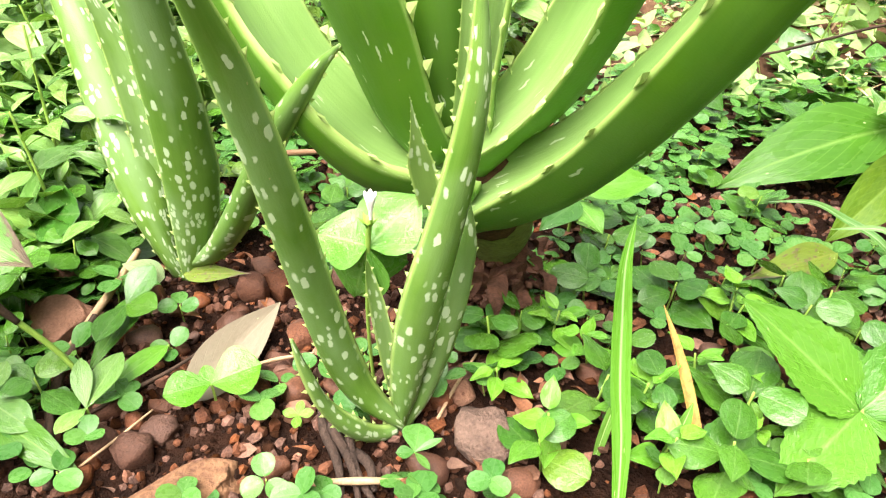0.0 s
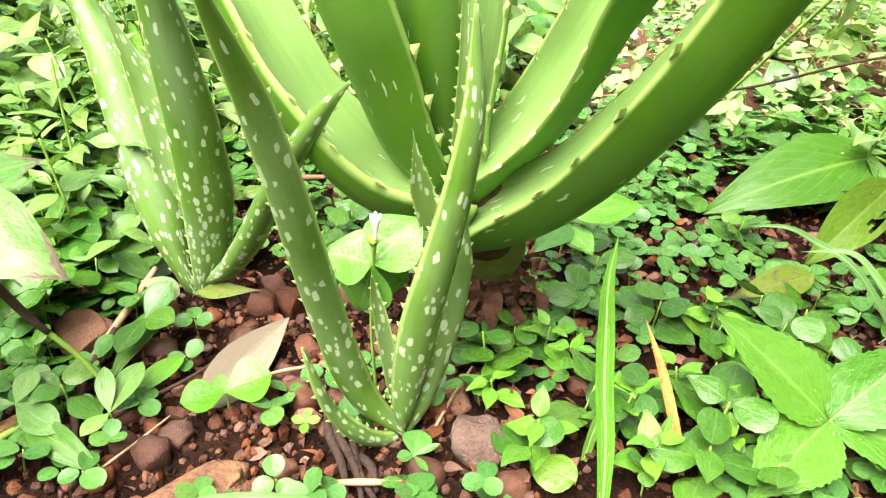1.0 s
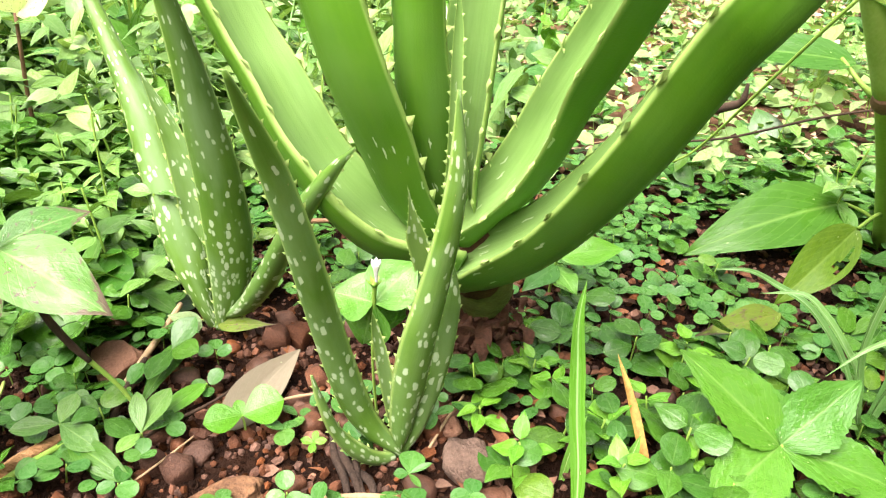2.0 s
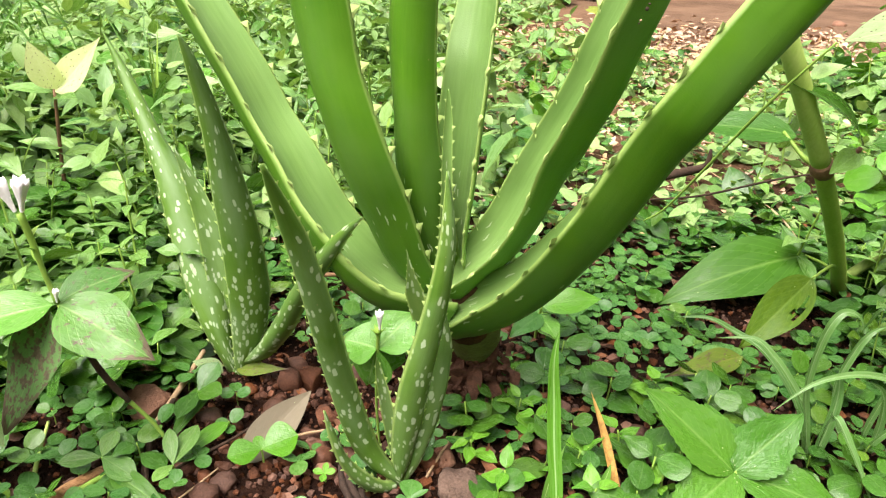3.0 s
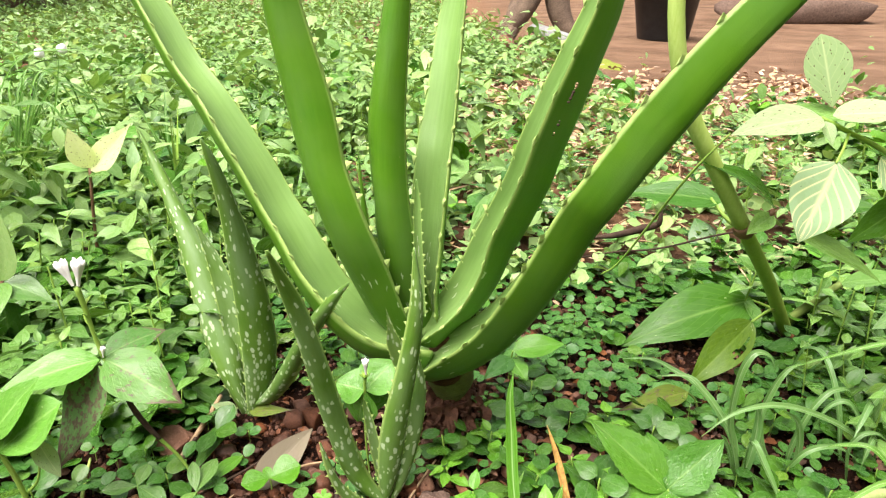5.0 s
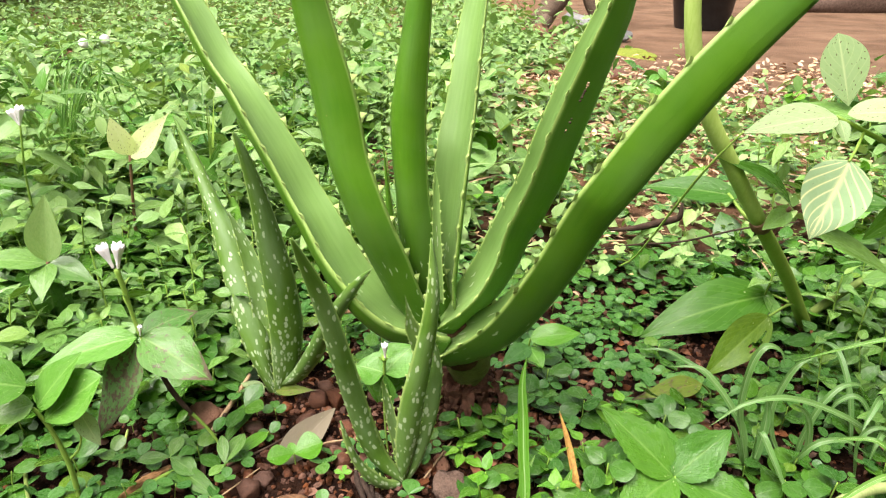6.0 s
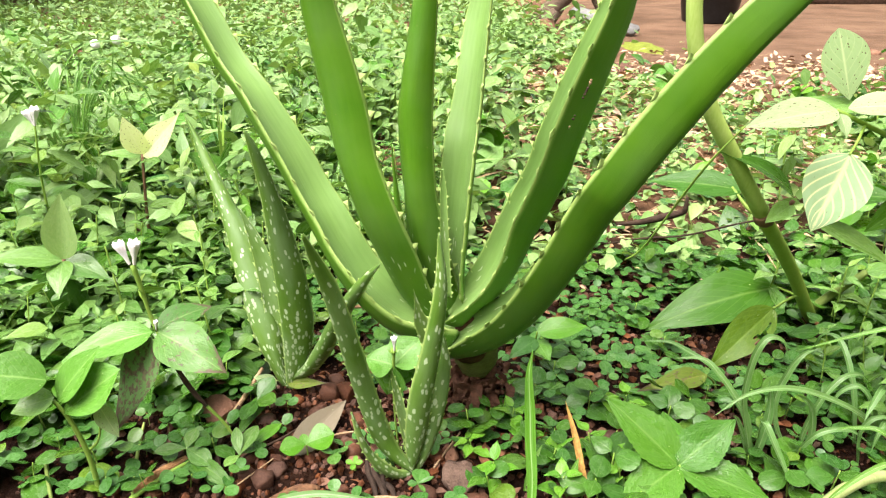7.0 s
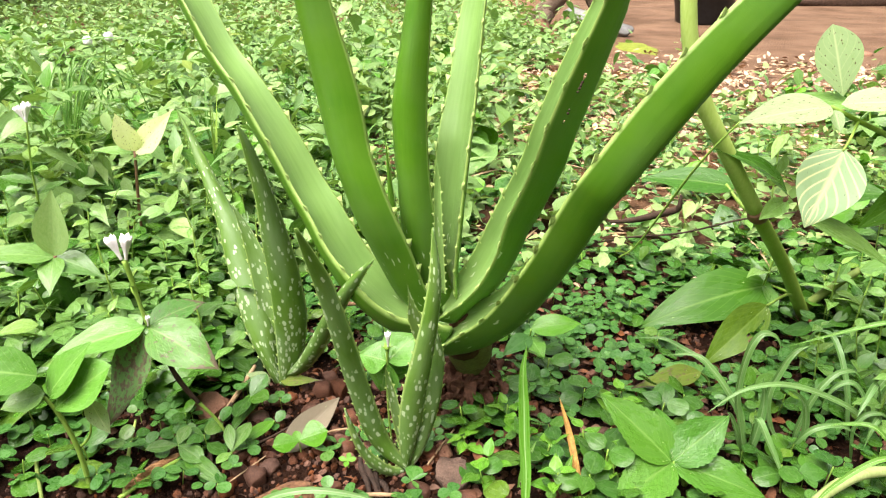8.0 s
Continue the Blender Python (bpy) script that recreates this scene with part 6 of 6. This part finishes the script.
# low plants with opposite round leaves
ROUND_MESH = [give(raw_mesh("leaf", *leaf_arrays(1.0, w_, s_, 8, 6, 0.10, d_ + 0.08, 0.03, seed=k, cup=-0.35)), ROUND_LEAF) for k, (w_, s_, d_) in enumerate(((0.86, "round", 0.10), (0.80, "ovate", 0.18), (0.92, "round", 0.02), (0.72, "obovate", 0.12)))]
WEED_MESH = [give(raw_mesh("leaf", *leaf_arrays(1.0, w_, s_, 10, 4, 0.22, d_, 0.04, seed=k)), WEED) for k, (w_, s_, d_) in enumerate(((0.52, "ovate", 0.2), (0.40, "lance", 0.12), (0.62, "ovate", 0.3), (0.36, "lance", 0.25)))]


def paired_weed(rng, name, label, meshes, tiers, h, size, category="weed", group=""):
    c = tagged(new(name), label, category, group)
    st = new("stalk", STALK_MESH)
    st.parent = c
    st.matrix_local = Matrix.Diagonal((0.03 + h * 0.15, 0.03 + h * 0.15, h, 1))
    for k in range(tiers):
        z = h * (0.45 + 0.55 * k / max(1, tiers - 1))
        s = size * (1.0 - 0.5 * k / tiers) * rng.uniform(0.85, 1.15)
        turn = 90 * k + rng.uniform(-20, 20)
        for side in (0, 180):
            lf = new("leaf", rng.choice(meshes))
            lf.parent = c
            lf.matrix_local = pose(0, 0, z, 0, 0, turn + side + rng.uniform(-12, 12)) @ pose(0, 0.003, 0, rng.uniform(-10, 34) + 12 * k / tiers, rng.uniform(-24, 24), 0) @ Matrix.Diagonal((s, s, s, 1))
    return c


protos = [paired_weed(rng, "round_leaf_weed", "low creeping weed with paired round green leaves", ROUND_MESH, rng.choice((2, 3, 3)), rng.uniform(0.030, 0.060), 0.045, group="round-leaved weeds") for _ in range(6)]
HEROES = ((0.122, 0.345, 0.022), (0.192, 0.37, 0.03), (0.32, 0.393, 0.045))


def round_keep(x, y):
    if not free(x, y) or any((x - a) ** 2 + (y - b) ** 2 < r * r for a, b, r in HEROES):
        return 0.0
    if x > 0.03 and y < 0.57:
        return 0.66 if x < 0.30 else 0.55
    if x > 0.03 and y < 0.90:
        return 0.05
    if x < -0.30 and y < 0.85:
        return 0.45
    return 0.16 if open_soil(x, y) < 0.2 else 0.0


spots = spread(rng, 1100, -0.62, 0.70, 0.33, 1.0, round_keep, 0.040)
for k, (x, y) in enumerate(spots[:290]):
    m = pose(x, y, ground_height(x, y), rng.uniform(-10, 10), rng.uniform(-10, 10), rng.uniform(0, 360))
    s = rng.uniform(0.6, 1.2)
    if k < 6:
        protos[k].matrix_basis = m
    else:
        copy_thing(protos[k % 6], m @ Matrix.Diagonal((s, s, s, 1)))

BRIGHT = ((0.089, 0.368, 0.05, 0.034), (0.151, 0.389, 0.05, 0.036), (0.267, 0.497, 0.055, 0.04), (0.243, 0.367, 0.045, 0.03), (0.105, 0.496, 0.035, 0.03), (0.273, 0.389, 0.05, 0.032), (0.132, 0.46, 0.045, 0.034), (0.216, 0.426, 0.05, 0.034), (0.051, 0.426, 0.03, 0.028), (0.161, 0.351, 0.05, 0.034))

# bright pointed-leaved plants among them
BRIGHT_MESH = [give(raw_mesh("leaf", *leaf_arrays(1.0, w_, "ovate", 10, 6, 0.2, d_, 0.05, seed=k)), WEED_LIGHT) for k, (w_, d_) in enumerate(((0.62, 0.12), (0.70, 0.2), (0.55, 0.05)))]
for x, y, h, size in BRIGHT:
    p = paired_weed(rng, "bright_weed", "bright yellow-green weed with pointed shiny leaves", BRIGHT_MESH, 3, h, size, group="bright weeds")
    p.matrix_basis = pose(x, y, ground_height(x, y), rng.uniform(-14, 14), rng.uniform(-14, 14), rng.uniform(0, 360))

protos = [paired_weed(rng, "leafy_weed", "leafy green weed with pointed paired leaves", WEED_MESH, rng.choice((3, 4, 5)), rng.uniform(0.09, 0.18), 0.056, group="leafy weeds") for _ in range(7)]


def weed_keep(x, y):
    if x < -0.30 and y < 0.95:
        return 0.9 if y > 0.62 else 0.12
    if y < 0.95:
        return 0.7 if (x > 0.58 or (x > -0.2 and x < 0.1 and y > 0.8)) else 0.0
    if -0.05 < x < 0.9:
        return 0.03
    return 0.8


spots = spread(rng, 1300, -1.3, 1.2, 0.42, 1.75, weed_keep, 0.05)
for k, (x, y) in enumerate(spots[:300]):
    m = pose(x, y, ground_height(x, y), rng.uniform(-12, 12), rng.uniform(-12, 12), rng.uniform(0, 360))
    s = rng.uniform(0.6, 1.15)
    if k < 7:
        protos[k].matrix_basis = m
    else:
        copy_thing(protos[k % 7], m @ Matrix.Diagonal((s, s, s, 1)))


# the weeds beyond, by the thousand
def weed_stuff(places, name, height, size, seed, leaves=9, nu=5, mat=None, wide=0.45, shape="ovate", stems=False):
    r = np.random.default_rng(seed)
    n_ = len(places)
    rise = np.array([0.45 + 1.1 * min(1.0, max(0.0, patchy(x, y, 2.6, seed))) for x, y in places])
    h = height * rise * np.exp(r.normal(0, 0.28, n_))
    k = np.tile(np.arange(leaves), n_)
    f = k / (leaves - 1)
    p3 = np.repeat(np.column_stack([places, np.zeros(n_)]), leaves, 0)
    lean = np.repeat(r.normal(0, 0.35, (n_, 2)), leaves, 0)
    z = np.repeat(h, leaves) * (0.3 + 0.7 * f)
    p3[:, 2] = z
    p3[:, :2] += lean * z[:, None]
    yaw = np.repeat(r.uniform(0, 6.283, n_), leaves) + k * 2.4 + r.normal(0, 0.3, n_ * leaves)
    tilt = r.normal(-0.30, 0.48, n_ * leaves) + 0.35 * f
    roll = r.normal(0, 0.45, n_ * leaves)
    s = np.repeat(size * np.clip(np.exp(r.normal(0, 0.38, n_)), 0.4, 1.9), leaves) * (1.05 - 0.45 * f) * r.uniform(0.8, 1.15, n_ * leaves)
    if stems:
        up = np.column_stack([places, np.zeros(n_)])
        scatter("weed_stems", leaf_arrays(1.0, 0.035, "lance", 3, 2, 0.3, 0.05), up, turns(r.uniform(0, 6.283, n_), r.normal(1.45, 0.2, n_), r.normal(0, 0.2, n_)), h * 1.05, STALK, "thin green stems of the weeds", "weed stems")
    scatter(name, leaf_arrays(1.0, wide, shape, nu, 2, 0.18, 0.2), p3, turns(yaw, tilt, roll), s, mat or WEED, "dense low green weeds with many small leaves", "weeds")


def back_keep(x, y):
    if in_yard(x, y):
        return 0.0
    k = max(0.0, min(1.0, patchy(x, y, 1.8, 9) + 1.3 * (patchy(x, y, 6, 3) - 0.5) + 0.3))
    return k * (0.07 if 0.0 < x - 0.03 * y < 1.3 and y < 3.6 else 1.0)


def wedge(x, y):
    return back_keep(x, y) if abs(x - 0.05 * y) < 1.5 + 0.9 * y else 0.0


def clump(scale, seed):
    """Each kind of weed grows in clumps of its own."""
    return lambda x, y: wedge(x, y) * max(0.0, min(1.0, 2.6 * (patchy(x, y, scale, seed) - 0.40)))


weed_stuff(spread(rng, 2400, -2.2, 2.2, 1.0, 2.4, clump(3.0, 40)), "weed_carpet", 0.14, 0.064, 11, mat=WEED_HAZE, wide=0.60, stems=True)
weed_stuff(spread(rng, 1000, -2.4, 2.0, 1.0, 3.2, clump(2.4, 41)), "weed_carpet", 0.12, 0.076, 18, 7, 6, CLOVER, 0.72, "ovate")
weed_stuff(spread(rng, 950, -2.4, 2.0, 1.0, 3.4, clump(2.8, 42)), "weed_carpet", 0.15, 0.092, 19, 7, 6, WEED_FRONT, 0.55, "ovate", True)
weed_stuff(spread(rng, 1000, -2.4, 2.0, 1.0, 3.0, clump(3.4, 43)), "weed_carpet", 0.11, 0.066, 22, 8, 5, WEED_LIGHT, 0.80, "round")
weed_stuff(spread(rng, 420, -2.4, 0.4, 1.0, 3.0, clump(3.4, 44)), "weed_carpet", 0.20, 0.085, 23, 6, 6, ROUND_LEAF, 0.36, "lance")
weed_stuff(spread(rng, 260, 0.5, 1.3, 0.5, 1.05, lambda x, y: 0.8 if free(x, y) else 0.0), "weed_carpet", 0.05, 0.045, 30, 7, 6, ROUND_LEAF, 0.65)
weed_stuff(spread(rng, 500, -1.25, -0.33, 0.55, 1.05, lambda x, y: 0.8 if free(x, y) else 0.0), "weed_carpet", 0.06, 0.055, 25, 7, 6, WEED, 0.6)
weed_stuff(spread(rng, 300, -1.25, -0.36, 0.5, 1.05, lambda x, y: 0.8 if free(x, y) else 0.0), "weed_carpet", 0.05, 0.05, 26, 6, 6, ROUND_LEAF, 0.8, "round")
weed_stuff(spread(rng, 200, 0.0, 1.6, 1.0, 3.3, lambda x, y: 0.8 * max(0, min(1, patchy(x, y, 4, 55) + 0.2)) if not in_yard(x, y) else 0.0), "weed_carpet", 0.06, 0.055, 27, 6, 5, ROUND_LEAF, 0.75, "ovate")
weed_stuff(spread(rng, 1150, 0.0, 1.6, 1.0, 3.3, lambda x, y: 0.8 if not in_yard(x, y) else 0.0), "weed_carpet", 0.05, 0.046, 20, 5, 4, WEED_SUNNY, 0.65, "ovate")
weed_stuff(spread(rng, 700, -2.2, 0.2, 1.1, 2.6, wedge), "weed_carpet", 0.21, 0.09, 12, 8, mat=WEED_HAZE, wide=0.38, shape="lance")
weed_stuff(spread(rng, 6400, -4.8, 4.2, 2.3, 5.2, wedge), "weed_carpet", 0.13, 0.072, 13, 8, 4, WEED_HAZE, 0.55)
weed_stuff(spread(rng, 9000, -8.5, 6.5, 5.0, 11.0, wedge), "weed_carpet", 0.15, 0.085, 14, 7, 3, WEED_HAZE)
weed_stuff(spread(rng, 3600, -4.5, 4.2, -1.5, 1.1, lambda x, y: max(0.0, min(1.0, patchy(x, y, 2.0, 33) + 0.35)) if abs(x) > 1.15 or y < -0.6 else 0.0), "weed_carpet", 0.13, 0.075, 28, 7, 3, wide=0.6)
weed_stuff(spread(rng, 1800, -5.0, 2.2, 1.0, 4.5, lambda x, y: back_keep(x, y) if x < -1.2 - 0.5 * y or x > 1.3 + 0.2 * y else 0.0), "weed_carpet", 0.13, 0.08, 29, 7, 3, wide=0.55)
weed_stuff(spread(rng, 500, -1.2, 1.0, -0.6, 0.2, lambda x, y: 0.8 if abs(x) > 0.35 else 0.0), "weed_carpet", 0.08, 0.05, 15, 7, 4)
weed_stuff(spread(rng, 260, -2.6, 1.4, 1.2, 4.0, wedge), "weed_carpet", 0.17, 0.066, 16, 7, 4, WEED_PALE)
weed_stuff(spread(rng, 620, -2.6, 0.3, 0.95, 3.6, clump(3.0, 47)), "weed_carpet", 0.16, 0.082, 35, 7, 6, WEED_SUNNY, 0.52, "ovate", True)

places = np.repeat(spread(rng, 190, -2.6, -0.2, 1.05, 3.4, clump(2.2, 61)), 9, 0)
r = np.random.default_rng(17)
n_ = len(places)
scatter("grass_carpet", leaf_arrays(1.0, 0.036, "lance", 9, 2, 0.35, 0.38), np.column_stack([places + r.normal(0, 0.015, (n_, 2)), np.zeros(n_)]), turns(r.uniform(0, 6.283, n_), r.normal(1.05, 0.28, n_), r.normal(0, 0.2, n_)), r.uniform(0.16, 0.38, n_), GRASS, "long arching grass among the weeds", "grass")

# fallen leaves and straw on the ground behind
r = np.random.default_rng(31)
places = spread(rng, 6500, -0.6, 2.2, 0.75, 4.2, lambda x, y: 0.85 if x > 0 and 1.1 < y < 3.7 else 0.18)
n_ = len(places)
scatter("leaf_litter", leaf_arrays(1.0, 0.5, "ovate", 4, 2, 0.35, 0.2), np.column_stack([places, r.uniform(0.004, 0.045, n_)]), turns(r.uniform(0, 6.28, n_), r.normal(0, 0.3, n_), r.normal(0, 0.4, n_)), np.clip(r.uniform(0.008, 0.024, n_) * places[:, 1], 0.010, 0.05), LITTER, "dry brown fallen leaves among the weeds", "leaf litter")

FLAKE = plain("dead_leaf_flake", (0.055, 0.022, 0.014), (0.21, 0.105, 0.062), 60, 0.8, 0.5, 0.002, random_tint=0.45)
r = np.random.default_rng(33)
places = spread(rng, 2600, -0.55, 0.75, 0.33, 1.1, lambda x, y: 0.35 if x < 0.0 else 0.85)
n_ = len(places)
gz = np.array([ground_height(x, y) for x, y in places])
scatter("dead_leaf_flakes", leaf_arrays(1.0, 0.55, "ovate", 4, 2, 0.4, 0.25), np.column_stack([places, gz + r.uniform(0.003, 0.010, n_)]), turns(r.uniform(0, 6.28, n_), r.normal(0, 0.35, n_), r.normal(0, 0.5, n_)), r.uniform(0.008, 0.024, n_), FLAKE, "reddish brown flakes of dead leaf on the soil", "leaf litter")

# dry straws and thin stems lying about
r = np.random.default_rng(51)
places = spread(rng, 800, -0.7, 2.0, 1.0, 4.0, lambda x, y: 0.9)
n_ = len(places)
scatter("dry_straw", leaf_arrays(1.0, 0.03, "lance", 5, 2, 0.3, 0.12), np.column_stack([places, r.uniform(0.006, 0.05, n_)]), turns(r.uniform(0, 6.28, n_), r.normal(0.05, 0.08, n_), r.normal(0, 0.4, n_)), r.uniform(0.06, 0.22, n_), STRAW, "dry straws scattered over the ground", "straw")

# grit and gravel
r = np.random.default_rng(41)
places = spread(rng, 7000, -0.55, 0.6, 0.32, 1.05, lambda x, y: 0.55 + 0.45 * open_soil(x, y))
n_ = len(places)
bm = bulb((0, 0, 0), (1, 0.85, 0.7), 0.4, 3, 1)
me = bpy.data.meshes.new("grit")
bm.to_mesh(me)
bm.free()
gv = np.array([v.co[:] for v in me.vertices])
gf = np.array([p.vertices[:] for p in me.polygons])
gz = np.array([ground_height(x, y) for x, y in places])
scatter("gravel", (gv, gf, np.zeros((len(gv), 2))), np.column_stack([places, gz]), turns(r.uniform(0, 6.28, n_), r.normal(0, 0.6, n_), r.normal(0, 0.6, n_)), np.clip(r.lognormal(-5.75, 0.5, n_), 0.001, 0.008), STONE, "fine red gravel strewn over the soil", "gravel", False)

# crumbled remains heaped round the aloe stub
n_ = 420
ang, rad = r.uniform(0, 6.28, n_), r.uniform(0.020, 0.062, n_)
places = np.column_stack([0.052 + rad * np.cos(ang), 0.560 + 0.9 * rad * np.sin(ang), np.clip((0.070 - rad) * r.uniform(0.2, 1.9, n_), 0.004, 0.085)])
scatter("stub_crumbs", (gv, gf, np.zeros((len(gv), 2))), places, turns(r.uniform(0, 6.28, n_), r.normal(0, 0.9, n_), r.normal(0, 0.9, n_)), r.uniform(0.0035, 0.0085, n_), STEM_DRY, "brown crumbs of withered aloe leaf bases", "dry leaf", False)

# crumbs of soil, then pebbles too small to count
places = spread(rng, 20000, -0.7, 0.95, 0.30, 1.05, lambda x, y: 0.35 + 0.65 * open_soil(x, y))
n_ = len(places)
gz = np.array([ground_height(x, y) for x, y in places])
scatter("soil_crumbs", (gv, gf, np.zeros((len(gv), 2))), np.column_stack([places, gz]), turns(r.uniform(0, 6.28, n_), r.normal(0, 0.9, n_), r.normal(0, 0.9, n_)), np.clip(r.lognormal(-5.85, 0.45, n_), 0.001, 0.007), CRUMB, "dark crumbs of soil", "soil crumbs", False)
places = spread(rng, 3200, -0.5, 0.5, 0.30, 0.85, lambda x, y: 0.35 + 0.65 * open_soil(x, y), 0.009)
n_ = len(places)
gz = np.array([ground_height(x, y) for x, y in places]) + 0.002
scatter("gravel", (gv, gf, np.zeros((len(gv), 2))), np.column_stack([places, gz]), turns(r.uniform(0, 6.28, n_), r.normal(0, 0.6, n_), r.normal(0, 0.6, n_)), np.clip(r.lognormal(-5.15, 0.35, n_), 0.003, 0.011), STONE, "reddish pebbles strewn over the soil", "gravel", False)

# loose stones
STONES = []
for k in range(10):
    me = bpy.data.meshes.new("stone")
    bm = bulb((0, 0, 0), (1, 0.8, 0.72), 0.32, k + 60, 2)
    bm.to_mesh(me)
    bm.free()
    me.polygons.foreach_set("use_smooth", np.full(len(me.polygons), True))
    STONES.append(give(me, STONE_SMALL))
spots = spread(rng, 1500, -0.45, 0.45, 0.32, 0.95, lambda x, y: (0.12 + 0.9 * open_soil(x, y)) if free(x, y) else 0.0, 0.0155)
for k, (x, y) in enumerate(spots[:300]):
    ob = new("stone", STONES[k % 10])
    s = min(0.018, 0.0082 * math.exp(rng.gauss(0.1, 0.42)))
    ob.matrix_basis = pose(x, y, ground_height(x, y) + s * 0.3, rng.uniform(0, 40), rng.uniform(0, 40), rng.uniform(0, 360)) @ Matrix.Diagonal((s, s, s, 1))
    tagged(ob, "small rounded reddish laterite stone on the soil", "stone", "stones")
